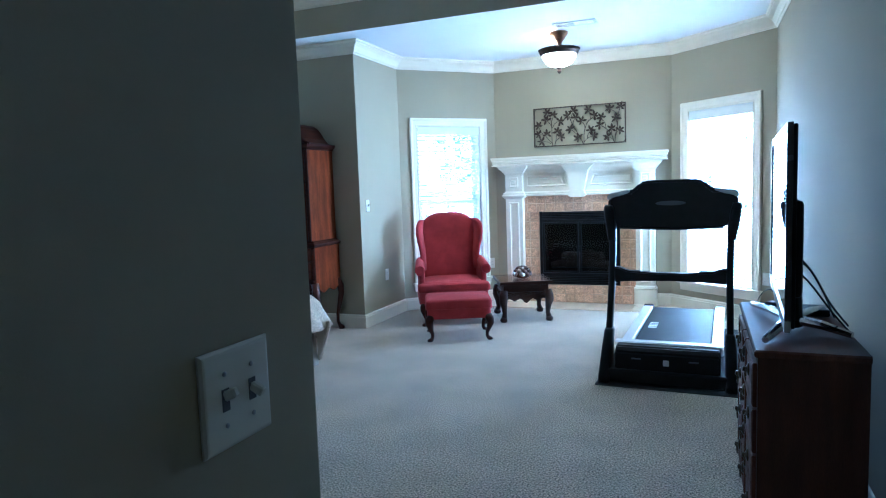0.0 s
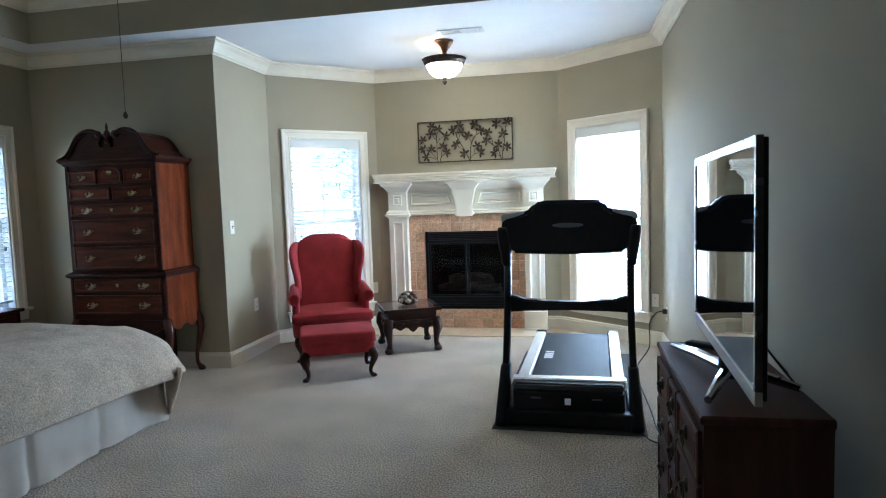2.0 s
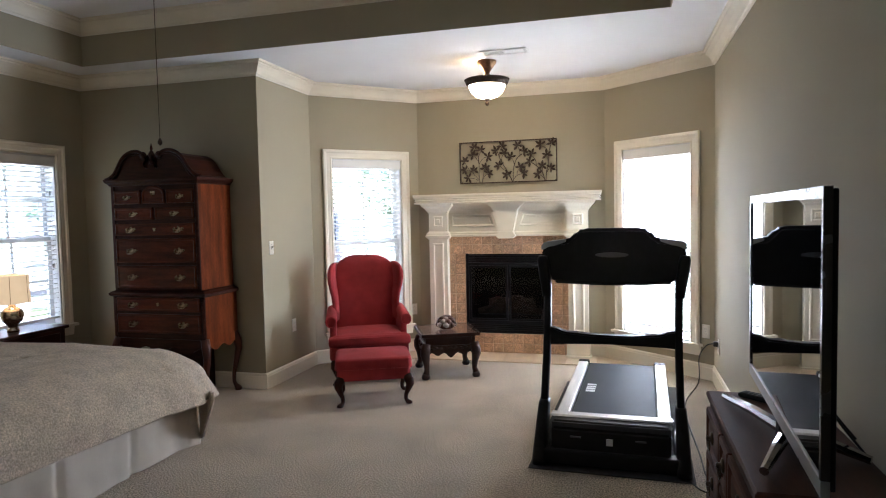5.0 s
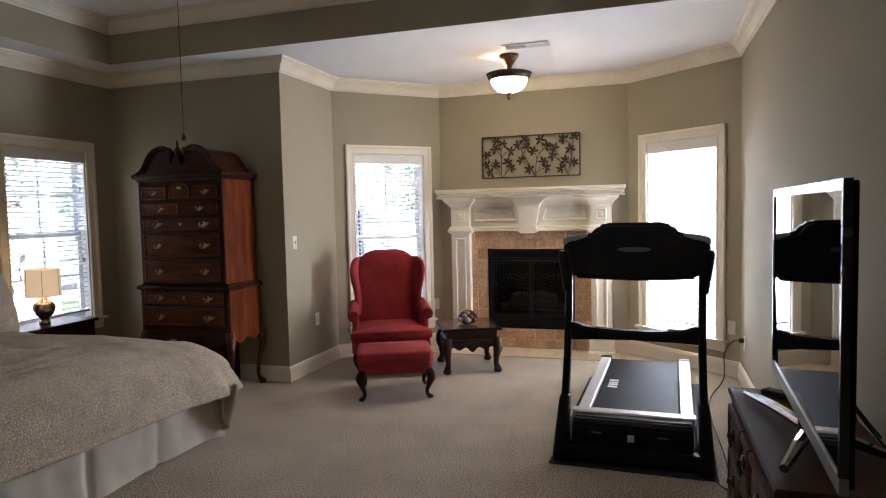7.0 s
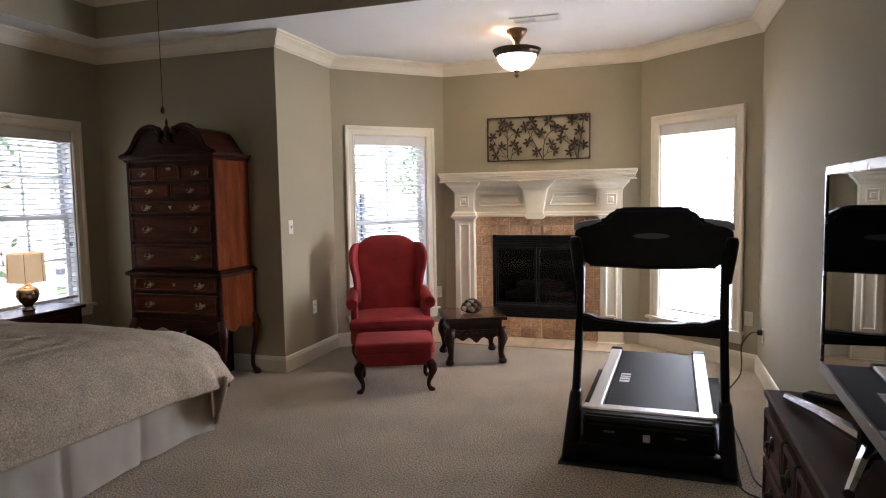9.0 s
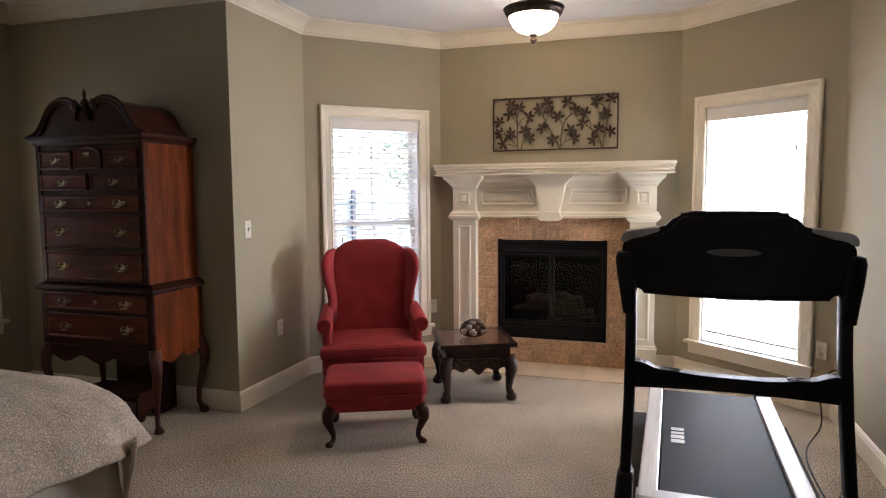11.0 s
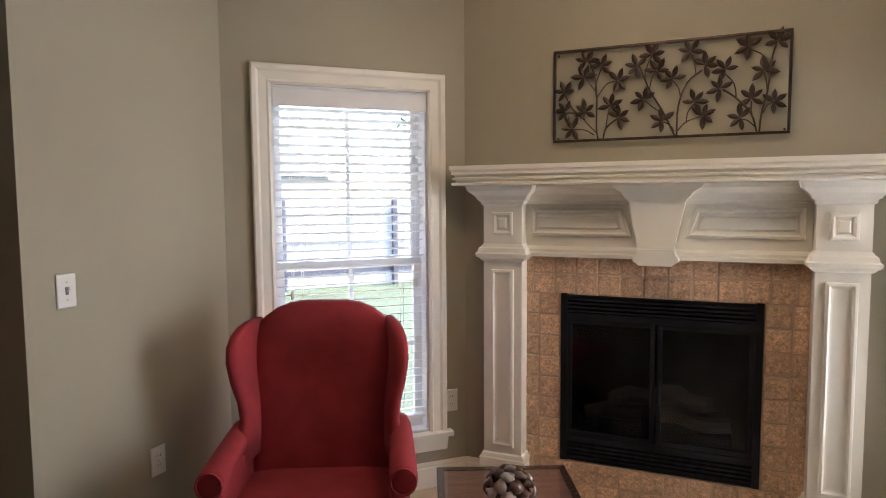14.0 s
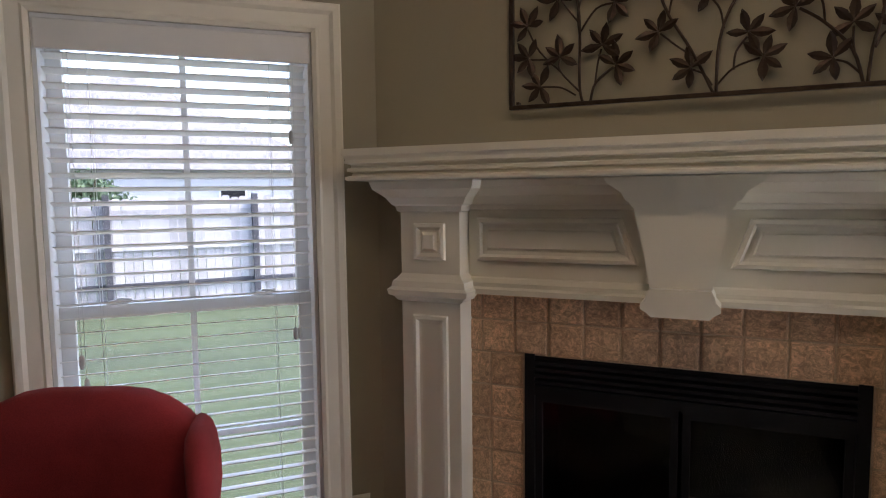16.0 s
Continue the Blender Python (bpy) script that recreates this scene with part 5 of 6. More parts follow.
    con = [(-0.36, 1.005), (-0.20, 0.998), (0.0, 0.992), (0.20, 0.998), (0.36, 1.005), (0.405, 1.07), (0.43, 1.145), (0.43, 1.215), (0.415, 1.245), (0.31, 1.258), (0.275, 1.262), (0.24, 1.290), (0.215, 1.322), (0.18, 1.335), (-0.18, 1.335), (-0.215, 1.322), (-0.24, 1.290), (-0.275, 1.262), (-0.31, 1.258), (-0.415, 1.245), (-0.43, 1.215), (-0.43, 1.145), (-0.405, 1.07)]
    prism(bm, con, 0.13, pose(0, 0.38, 0))
    bmesh.ops.bevel(bm, geom=[e for e in bm.edges], offset=0.022, segments=3, affect="EDGES")
    for v in bm.verts:
        v.co.y += (v.co.z - 1.0) * 0.25
    con_ob = part("console", bm, M_PLASTIC, tm, smooth=False)
    for s in (-1, 1):
        bm = bmesh.new()
        cap = [(0.280, 1.255), (0.432, 1.205), (0.436, 1.222), (0.430, 1.242), (0.412, 1.254), (0.310, 1.268), (0.282, 1.271)]
        prism(bm, [(s * x, z) for x, z in cap], 0.136, pose(0, 0.377, 0))
        bmesh.ops.bevel(bm, geom=bm.edges[:], offset=0.004, segments=2, affect="EDGES")
        for v in bm.verts:
            v.co.y += (v.co.z - 1.0) * 0.25
        part("end_cover", bm, M_CAP, con_ob, "light grey plastic cover")
    bm = bmesh.new()
    lathe(bm, [(0.100, 0.0), (0.100, 0.004), (0.094, 0.006)], 32, pose(0.0, 0.424, 1.175, 90 - 14, 0, 0) @ Matrix.Diagonal((1.0, 0.15, 1, 1)))
    part("badge", bm, M_GREYPL, con_ob, "plain grey oval badge")
    return tm


TREAD = pose(-0.037, 5.20, 0.008, 0, 0, -2.0)
mat_ob = thing("exercise_mat", TREAD @ pose(0, 0, -0.008), "black rubber mat under the treadmill", "floor mat")
part("mat_sheet", one_box(-0.445, 0.445, -0.02, 1.90, 0.001, 0.0075, 0.002, 1), M_MAT, mat_ob)
SLIM = TREAD @ Matrix.Diagonal((0.98, 1, 1, 1))
tread = build_treadmill(SLIM)
tinv = SLIM.inverted()
M_WIRE = node_mat("black_wire", (0.01, 0.01, 0.01), 0.55)
bm = bmesh.new()
tube(bm, curve_points([(0.735, 7.10, 0.372), (0.68, 7.07, 0.36), (0.62, 7.0, 0.28), (0.60, 6.85, 0.12), (0.50, 6.70, 0.02), (0.46, 6.3, 0.012), (0.47, 5.6, 0.012), (0.47, 5.25, 0.012), (0.52, 5.10, 0.012), (0.50, 5.03, 0.012), (0.42, 5.07, 0.015), (0.385, 5.14, 0.02)], 5), 0.0045, 6)
bmesh.ops.transform(bm, matrix=tinv, verts=bm.verts)
cord = part("power_cord", bm, M_WIRE, tread, "black power cord", smooth=True)
bm = one_box(0.735, 0.772, 7.082, 7.118, 0.350, 0.390, 0.008)
bmesh.ops.transform(bm, matrix=tinv, verts=bm.verts)
part("plug", bm, M_WIRE, cord)


# ---- chest of small drawers with the television ----
M_BROWN = node_mat("dark_brown_wood", (0.072, 0.030, 0.019), 0.5, var=0.35, scale=4, grain=0.2, grain_scale=60, stretch=(1, 6, 1), spec=0.16)
M_BROWNSIDE = node_mat("dark_brown_panel", (0.060, 0.023, 0.013), 0.5, var=0.35, scale=4, grain=0.2, grain_scale=60, stretch=(5, 5, 0.8), spec=0.3)
M_OLDBRASS = node_mat("blackened_brass", (0.06, 0.045, 0.03), 0.35, metal=0.8, var=0.4, scale=50)


def build_dresser(m, W, D, H):
    """Front toward -y in its own frame; width along x."""
    ds = thing("dresser", m, "dark brown wooden dresser with small square drawers", "dresser")
    bm = bmesh.new()
    box(bm, 0.012, W - 0.012, 0.012, D, 0.07, H - 0.026)
    part("body", bm, M_BROWNSIDE, ds)
    bm = bmesh.new()
    run_moulding(bm, [(W - 0.02, D), (W - 0.02, 0.02), (0.02, 0.02), (0.02, D)], [(0, H - 0.026), (0.014, H - 0.026), (0.020, H - 0.018), (0.020, H - 0.006), (0.014, H), (0, H)])
    box(bm, 0.02, W - 0.02, 0.02, D, H - 0.0255, H - 0.0002)
    part("top", bm, M_BROWN, ds, "brown polished top")
    bm = bmesh.new()
    prism(bm, [(0.012, 0), (0.10, 0), (0.13, 0.04), (W - 0.13, 0.04), (W - 0.10, 0), (W - 0.012, 0), (W - 0.012, 0.069), (0.012, 0.069)], 0.02, pose(0, 0.014, 0))
    for x in (0.012, W - 0.032):
        box(bm, x, x + 0.02, 0.036, D, 0.0, 0.069)
    part("plinth", bm, M_BROWNSIDE, ds)
    cols = ((0.032, 0.338), (0.352, 0.508), (0.522, W - 0.032))
    for r in range(4):
        z0 = 0.085 + r * 0.161
        for x0, x1 in cols:
            bm = bmesh.new()
            stepped_panel(bm, rect(x0, x1, z0, z0 + 0.150), 0.011, [(0, 0), (0, 0.012), (0.008, 0.016), (0.018, 0.016), (0.026, 0.007), (0.034, 0.007), (0.05, 0.013), (0.056, 0.013)])
            dr = part("drawer", bm, M_BROWN, ds)
            bm = bmesh.new()
            cx, cz = (x0 + x1) / 2, z0 + 0.075
            lathe(bm, [(0.024, 0), (0.024, 0.004), (0.016, 0.007), (0.008, 0.010), (0.011, 0.016), (0.009, 0.020), (0.003, 0.022)], 14, pose(cx, -0.002, cz + 0.006, 90, 0, 0))
            tube(bm, [(cx + 0.022 * math.cos(a), -0.014, cz - 0.014 + 0.022 * math.sin(a)) for a in [2 * math.pi * i / 16 for i in range(17)]], 0.003, 6)
            part("knob", bm, M_OLDBRASS, dr, "dark brass ring pull", smooth=True)


build_dresser(pose(0.338, 4.185, 0, 0, 0, -90), 0.905, 0.332, 0.770)

M_SCREEN = node_mat("dark_screen", (0.004, 0.004, 0.005), 0.015, rough_var=0.008, var=0.05, spec=1.0)
M_SCREEN.node_tree.nodes["Principled BSDF"].inputs["IOR"].default_value = 1.7
M_BEZEL = node_mat("brushed_aluminium", (0.42, 0.43, 0.45), 0.3, metal=0.9, var=0.08, scale=20)
M_DARKBEZEL = node_mat("dark_grey_metal", (0.13, 0.13, 0.14), 0.26, metal=0.9, var=0.08, scale=20)
M_CHROME = node_mat("polished_metal", (0.50, 0.50, 0.52), 0.14, metal=1.0, var=0.05)


def build_tv(m, W, z0, z1):
    """Screen toward -y in its own frame; width along x from 0."""
    tv = thing("television", m, "flat television, switched off, on chrome crossed feet", "television")
    part("back_shell", one_box(0.004, W - 0.004, 0.0102, 0.021, z0 + 0.01, z1 - 0.004, 0.004), M_PLASTIC, tv, "black rear shell")
    part("rear_hump", one_box(W * 0.22, W * 0.78, 0.0215, 0.055, z0 + 0.06, z0 + 0.36, 0.015), M_PLASTIC, tv)
    bm = bmesh.new()
    for x0, x1, a, b in ((0, W, z1 - 0.022, z1), (0, 0.014, z0 + 0.032, z1 - 0.022), (W - 0.014, W, z0 + 0.032, z1 - 0.022)):
        box(bm, x0, x1, -0.006, 0.010, a, b)
    part("bezel", bm, M_DARKBEZEL, tv, "thin dark grey metal bezel")
    part("bottom_bar", one_box(0, W, -0.006, 0.010, z0, z0 + 0.032), M_BEZEL, tv, "silver bar under the screen")
    part("screen", one_box(0.014, W - 0.014, -0.002, 0.009, z0 + 0.032, z1 - 0.022), M_SCREEN, tv, "glossy black screen")
    return tv


tvm = Matrix.Translation((0.446, 3.93, 0)) @ Matrix.Rotation(math.atan2(-(3.93 - 2.955), 0.395 - 0.446), 4, "Z")
tv = build_tv(tvm, 0.976, 0.905, 1.484)
inv = tvm.inverted()
hub = Vector((0.49, 3.63, 0.80))
bm = bmesh.new()
tube(bm, [inv @ Vector((0.49, 3.63, 0.79)), inv @ Vector((0.485, 3.60, 0.96))], [0.035, 0.028], 12)
part("stand_neck", bm, M_PLASTIC, tv)
for tip in ((0.378, 3.385, 0.783), (0.385, 4.07, 0.783), (0.655, 4.04, 0.783), (0.66, 3.52, 0.783)):
    t = Vector(tip)
    bm = bmesh.new()
    mid = hub.lerp(t, 0.5) + Vector((0, 0, 0.012))
    tube(bm, [inv @ (hub + Vector((0, 0, 0.012))), inv @ mid, inv @ t], [0.020, 0.017, 0.012], 8)
    part("foot", bm, M_CHROME, tv, "chrome foot bar")
for pts in ([(0.47, 3.62, 1.05), (0.54, 3.66, 1.0), (0.60, 3.72, 0.90), (0.66, 3.85, 0.778)], [(0.47, 3.58, 1.02), (0.53, 3.56, 0.96), (0.60, 3.55, 0.86), (0.665, 3.58, 0.778)], [(0.47, 3.66, 1.08), (0.56, 3.74, 0.98), (0.63, 3.76, 0.85), (0.68, 3.70, 0.778)]):
    bm = bmesh.new()
    tube(bm, [inv @ p for p in curve_points(pts, 6)], 0.0035, 6)
    part("cable", bm, M_WIRE, tv, "black cable", smooth=True)
rem = thing("remote_control", pose(0.512, 4.072, 0.7712, 0, 0, 48), "black remote control on the dresser", "remote control")
part("body", one_box(-0.025, 0.025, -0.085, 0.085, 0.0, 0.018, 0.007), M_PLASTIC, rem)
for k in range(8):
    for j in (-1, 0, 1):
        part("button", one_box(j * 0.013 - 0.004, j * 0.013 + 0.004, -0.065 + k * 0.016, -0.057 + k * 0.016, 0.0182, 0.0195), M_GREYPL, rem)
box_ob = thing("cable_box", pose(0.60, 3.95, 0.7712, 0, 0, 5), "small black box lying beside the television stand", "cable box")
part("case", one_box(-0.05, 0.05, -0.06, 0.06, 0.0, 0.028, 0.006), M_PLASTIC, box_ob)


# ---- bed ----
def quilt_mat():
    """Matelasse weave: small raised squiggles; the shade in the hollows is also put into the colour."""
    m = node_mat("woven_comforter", (0.64, 0.535, 0.405), 0.9, var=0.14, scale=9, grain=0.35, grain_scale=110, spec=0.1, sheen=0.2)
    n, l = m.node_tree.nodes, m.node_tree.links
    b = n["Principled BSDF"]
    tc, warp, off, vor = n.new("ShaderNodeTexCoord"), n.new("ShaderNodeTexNoise"), n.new("ShaderNodeVectorMath"), n.new("ShaderNodeTexVoronoi")
    warp.inputs["Scale"].default_value = 42
    off.operation = "MULTIPLY_ADD"
    off.inputs[1].default_value = (0.035, 0.035, 0.035)
    l.new(tc.outputs["Object"], warp.inputs["Vector"])
    l.new(warp.outputs["Color"], off.inputs[0])
    l.new(tc.outputs["Object"], off.inputs[2])
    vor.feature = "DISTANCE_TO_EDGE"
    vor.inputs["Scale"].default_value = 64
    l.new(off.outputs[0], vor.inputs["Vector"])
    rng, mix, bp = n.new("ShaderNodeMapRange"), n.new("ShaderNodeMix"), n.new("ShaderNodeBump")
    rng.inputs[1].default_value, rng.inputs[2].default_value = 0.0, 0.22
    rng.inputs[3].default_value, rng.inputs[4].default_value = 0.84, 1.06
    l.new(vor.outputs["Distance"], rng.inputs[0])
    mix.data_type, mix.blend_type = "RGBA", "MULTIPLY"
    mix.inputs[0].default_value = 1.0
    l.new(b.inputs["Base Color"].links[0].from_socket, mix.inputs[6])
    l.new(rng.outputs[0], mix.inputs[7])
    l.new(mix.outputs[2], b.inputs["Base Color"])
    bp.inputs["Strength"].default_value, bp.inputs["Distance"].default_value = 0.8, 0.012
    l.new(rng.outputs[0], bp.inputs["Height"])
    l.new(bp.outputs[0], b.inputs["Normal"])
    return m


M_QUILT = quilt_mat()
M_LINING = node_mat("tan_cotton_lining", (0.50, 0.42, 0.31), 0.9, var=0.06, scale=6, grain=0.1, grain_scale=250, spec=0.1)
M_SKIRT = node_mat("cream_linen", (0.62, 0.55, 0.46), 0.9, var=0.05, scale=5, grain=0.1, grain_scale=250, bump=0.2, bump_scale=300, spec=0.1)


def build_bed():
    X0, X1, Y0, Y1 = -4.55, -2.585, 3.12, 5.08
    bed = thing("bed", pose((X0 + X1) / 2, (Y0 + Y1) / 2, 0), "large bed with beige woven comforter and cream skirt", "bed")
    hx, hy = (X1 - X0) / 2, (Y1 - Y0) / 2
    part("mattress", one_box(-hx + 0.02, hx - 0.02, -hy + 0.02, hy - 0.02, 0.30, 0.585, 0.05, 3), M_SKIRT, bed)
    # gathered skirt
    bm = bmesh.new()
    outline = []
    per = 2 * (2 * hx + 2 * hy)
    n = 420
    for k in range(n):
        s = k / n * per
        if s < 2 * hx:
            p, nrm = (-hx + s, -hy), (0, -1)
        elif s < 2 * hx + 2 * hy:
            p, nrm = (hx, -hy + s - 2 * hx), (1, 0)
        elif s < 4 * hx + 2 * hy:
            p, nrm = (hx - (s - 2 * hx - 2 * hy), hy), (0, 1)
        else:
            p, nrm = (-hx, hy - (s - 4 * hx - 2 * hy)), (-1, 0)
        w = 0.007 * math.sin(s * 15 + 2 * math.sin(s * 3.1)) + 0.006 * math.sin(s * 6.3 + 1) + 0.003 * math.sin(s * 37 + 2)
        pleat = sum(-0.022 * math.exp(-((s - c) / 0.018) ** 2) for c in (2 * hx + 0.48, 2 * hx + 0.98, 2 * hx + 1.48))
        outline.append((p, nrm, w, pleat))
    rings = []

    def ruck(p, z):
        return 0.009 * noise.noise(Vector((p[0] * 9, p[1] * 9, z * 11))) + 0.004 * noise.noise(Vector((p[0] * 22, p[1] * 22, z * 20 + 3)))

    for z, f in ((0.005, 1.0), (0.04, 0.95), (0.08, 0.9), (0.12, 0.85), (0.16, 0.75), (0.20, 0.65), (0.24, 0.55), (0.28, 0.45), (0.34, 0.3)):
        rings.append([bm.verts.new((p[0] + nm[0] * (w * f + pl - 0.052 + ruck(p, z)), p[1] + nm[1] * (w * f + pl + 0.034 * (1 - z / 0.34) + ruck(p, z)), z)) for p, nm, w, pl in outline])
    for a, b in zip(rings, rings[1:]):
        for i in range(n):
            bm.faces.new((a[i], a[(i + 1) % n], b[(i + 1) % n], b[i]))
    bm.faces.new(rings[-1])
    part("bed_skirt", bm, M_SKIRT, bed, "cream gathered bed skirt", smooth=True)
    # comforter draped over the foot and both sides
    bm = bmesh.new()
    n = 420
    prof = []
    for k in range(36):
        f = k / 35
        prof.append((-0.93 + 0.61 * f, 0.700 - 0.014 * f, 0.0))
    for k in range(1, 19):
        a = math.pi / 2 * k / 18
        prof.append((-0.32 + 0.410 * math.sin(a), 0.686 - 0.235 * (1 - math.cos(a)), 0.45 * (k / 18) ** 2))
    for k in range(1, 9):
        f = k / 8
        prof.append((0.090 + 0.020 * f, 0.451 - 0.115 * f, 0.45 + 0.55 * f))
    prof += [(0.100, 0.327, 1.0), (0.060, 0.335, 0.9)]
    rings = []
    for d, z, fold in prof:
        ring = []
        for i in range(n):
            a = 2 * math.pi * (i + 0.5) / n
            c, s = math.cos(a), math.sin(a)
            pw = 12.0
            sx, sy = math.copysign(abs(c) ** (2 / pw), c), math.copysign(abs(s) ** (2 / pw), s)
            x, y = (hx + d) * sx, (hy + d) * sy
            corner = max(0.0, (abs(sx) * abs(sy)) ** 4)
            wob = noise.noise(Vector((x * 7, y * 7, z * 2.2))) * 0.050 * fold + 0.022 * fold * math.sin(17 * (x - y) + 2.5 * math.sin(4 * (x + y))) * (1 - 0.5 * corner)
            puff = 0.014 * noise.noise(Vector((x * 3.2, y * 3.2, 2.0))) + 0.008 * noise.noise(Vector((x * 9, y * 9, 5.0))) + 0.004 * noise.noise(Vector((x * 24, y * 24, 1.0)))
            # creases gather where the cloth turns over the edge near the foot corners
            near = math.exp(-((abs(x) - hx) / 0.42) ** 2) * math.exp(-((abs(y) - hy) / 0.42) ** 2)
            wob += 0.014 * math.sin(26 * (x * sy - y * sx) + 3 * noise.noise(Vector((x * 4, y * 4, z)))) * near * min(1.0, 0.25 + fold * 1.6) * (1 if fold > 0 else 0)
            tuft = 0.0
            if fold < 0.2:
                gx, gy = (x / 0.34) - round(x / 0.34), (y / 0.34) - round(y / 0.34)
                tuft = -0.034 * math.exp(-(gx * gx + gy * gy) * 150) + 0.006 * math.cos(math.pi * 2 * gx) * math.cos(math.pi * 2 * gy)
            hem = (0.012 * math.sin(2.2 * (x + y)) - 0.03 * corner ** 2 - 0.075 * (hx - x) / (2 * hx)) * max(0, fold - 0.4) / 0.6
            x += sx * (wob + 0.10 * corner * fold)
            y += sy * (wob + 0.10 * corner * fold)
            ring.append(bm.verts.new((x, y, z + puff * (1 - fold) + tuft + hem)))
        rings.append(ring)
    for a, b in zip(rings, rings[1:]):
        for i in range(n):
            bm.faces.new((a[i], b[i], b[(i + 1) % n], a[(i + 1) % n]))
    bm.faces.new(rings[0])
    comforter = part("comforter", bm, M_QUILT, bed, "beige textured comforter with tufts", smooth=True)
    # the loose corner hangs past the foot with its lining turned out
    for sy in (-1, 1):
        A, B, C = Vector((hx - 0.020, sy * (hy + 0.075), 0.345)), Vector((hx + 0.175, sy * (hy - 0.045), 0.372)), Vector((hx + 0.005, sy * (hy + 0.060), 0.045))
        nrm = Vector((0.85, sy * 0.5, 0))
        bm = bmesh.new()
        layers = []
        for lay in (0.0, -0.012):
            grid = []
            for i in range(9):
                f = i / 8
                p, q = A.lerp(C, f), B.lerp(C, f ** 2.2) + Vector((0.030, -sy * 0.030, 0)) * math.sin(f * math.pi)
                grid.append([bm.verts.new(p.lerp(q, g / 8) + nrm * (lay + 0.022 * math.sin(g / 8 * math.pi) * (1 - f * 0.7) - 0.010 * math.sin(g / 8 * 9))) for g in range(9)])
            layers.append(grid)
            for i in range(8):
                for g in range(8):
                    bm.faces.new((grid[i][g], grid[i][g + 1], grid[i + 1][g + 1], grid[i + 1][g]))
        for i in range(8):
            for g in (0, 8):
                bm.faces.new((layers[0][i][g], layers[0][i + 1][g], layers[1][i + 1][g], layers[1][i][g]))
                bm.faces.new((layers[0][0 if g == 0 else 8][i], layers[0][0 if g == 0 else 8][i + 1], layers[1][0 if g == 0 else 8][i + 1], layers[1][0 if g == 0 else 8][i]))
        edge = [v.co.copy() for v in (row[8] for row in layers[0])]
        part("corner_flap", bm, M_LINING, comforter, "tan lining of the turned-out corner", smooth=True)
        bm = bmesh.new()
        tube(bm, edge, 0.010, 6)
        part("hem_roll", bm, M_QUILT, comforter, smooth=True)
    hb = bmesh.new()
    box(hb, -hx - 0.08, -hx - 0.03, -hy - 0.02, hy + 0.03, 0.0, 1.15, None, 0.01)
    part("headboard", hb, M_MAHOG, bed, "dark wooden headboard")
    for y in (-0.52, 0.55):
        pil = bmesh.new()
        secs = []
        for f in (-1, -0.96, -0.8, -0.4, 0, 0.4, 0.8, 0.96, 1):
            t = 0.10 * math.sqrt(max(0.02, 1 - abs(f) ** 4))
            secs.append([(px, py, f * 0.25) for px, py in section(0, 0, t, 0.40 * (1 - 0.06 * abs(f) ** 3), 32, 3)])
        loft(pil, secs)
        ob = part("pillow_sham", pil, M_QUILT, None, smooth=True, m=pose(-3.565 - hx + 0.24, 4.10 + y, 0.87, 0, -22, 0))
        tagged(ob, "beige pillow sham leaning on the headboard", "pillow", "pillows on the bed")


build_bed()


# ---- nightstand and lamp ----
def build_nightstand(m):
    ns = thing("nightstand", m, "dark wooden nightstand under the window", "nightstand")
    part("top", one_box(-0.17, 0.18, -0.33, 0.33, 0.595, 0.62, 0.006), M_MAHOG, ns, "polished dark top")
    part("body", one_box(-0.16, 0.15, -0.31, 0.31, 0.10, 0.5945), M_MAHOG, ns)
    for z0 in (0.13, 0.36):
        bm = bmesh.new()
        stepped_panel(bm, rect(-0.26, 0.26, z0, z0 + 0.205), 0.0, [(0, 0), (0, 0.008), (0.008, 0.012), (0.018, 0.012)])
        dr = part("drawer", bm, M_MAHOG, ns, m=pose(0.1505, 0, 0, 0, 0, 90))
        add_pull(dr, -0.12, -0.012, z0 + 0.1)
        add_pull(dr, 0.12, -0.012, z0 + 0.1)
    for x in (-0.13, 0.12):
        for y in (-0.27, 0.27):
            part("foot", one_box(x - 0.025, x + 0.025, y - 0.025, y + 0.025, 0.0, 0.0995, 0.004), M_MAHOG, ns)


build_nightstand(pose(-4.47, 5.47, 0))
M_SHADE = glow_mat("lit_fabric_shade", (0.66, 0.52, 0.36), 0.018, (1.0, 0.72, 0.40))
M_MERCURY = node_mat("mercury_glass", (0.62, 0.52, 0.40), 0.16, metal=0.9, var=0.4, scale=45)
lamp = thing("table_lamp", pose(-4.455, 5.44, 0.6205) @ Matrix.Diagonal((0.82, 0.82, 0.94, 1)), "lit table lamp with drum shade and glass base", "table lamp")
bm = bmesh.new()
lathe(bm, [(0.050, 0), (0.052, 0.018), (0.036, 0.030), (0.040, 0.050), (0.078, 0.085), (0.098, 0.125), (0.092, 0.165), (0.060, 0.195), (0.030, 0.208), (0.024, 0.222), (0.012, 0.235), (0.010, 0.30)], 48, None, 16, 0.05)
part("base", bm, M_MERCURY, lamp, "ribbed silver-brown glass base", smooth=True)
bm = bmesh.new()
rings = []
for r, z in ((0.155, 0.235), (0.148, 0.462), (0.145, 0.462), (0.152, 0.235)):
    rings.append([bm.verts.new((r * math.cos(2 * math.pi * i / 40), r * math.sin(2 * math.pi * i / 40), z)) for i in range(40)])
for k in range(4):
    for i in range(40):
        bm.faces.new((rings[k][i], rings[k][(i + 1) % 40], rings[(k + 1) % 4][(i + 1) % 40], rings[(k + 1) % 4][i]))
shade = part("shade", bm, M_SHADE, lamp, "lit beige drum shade", smooth=True)
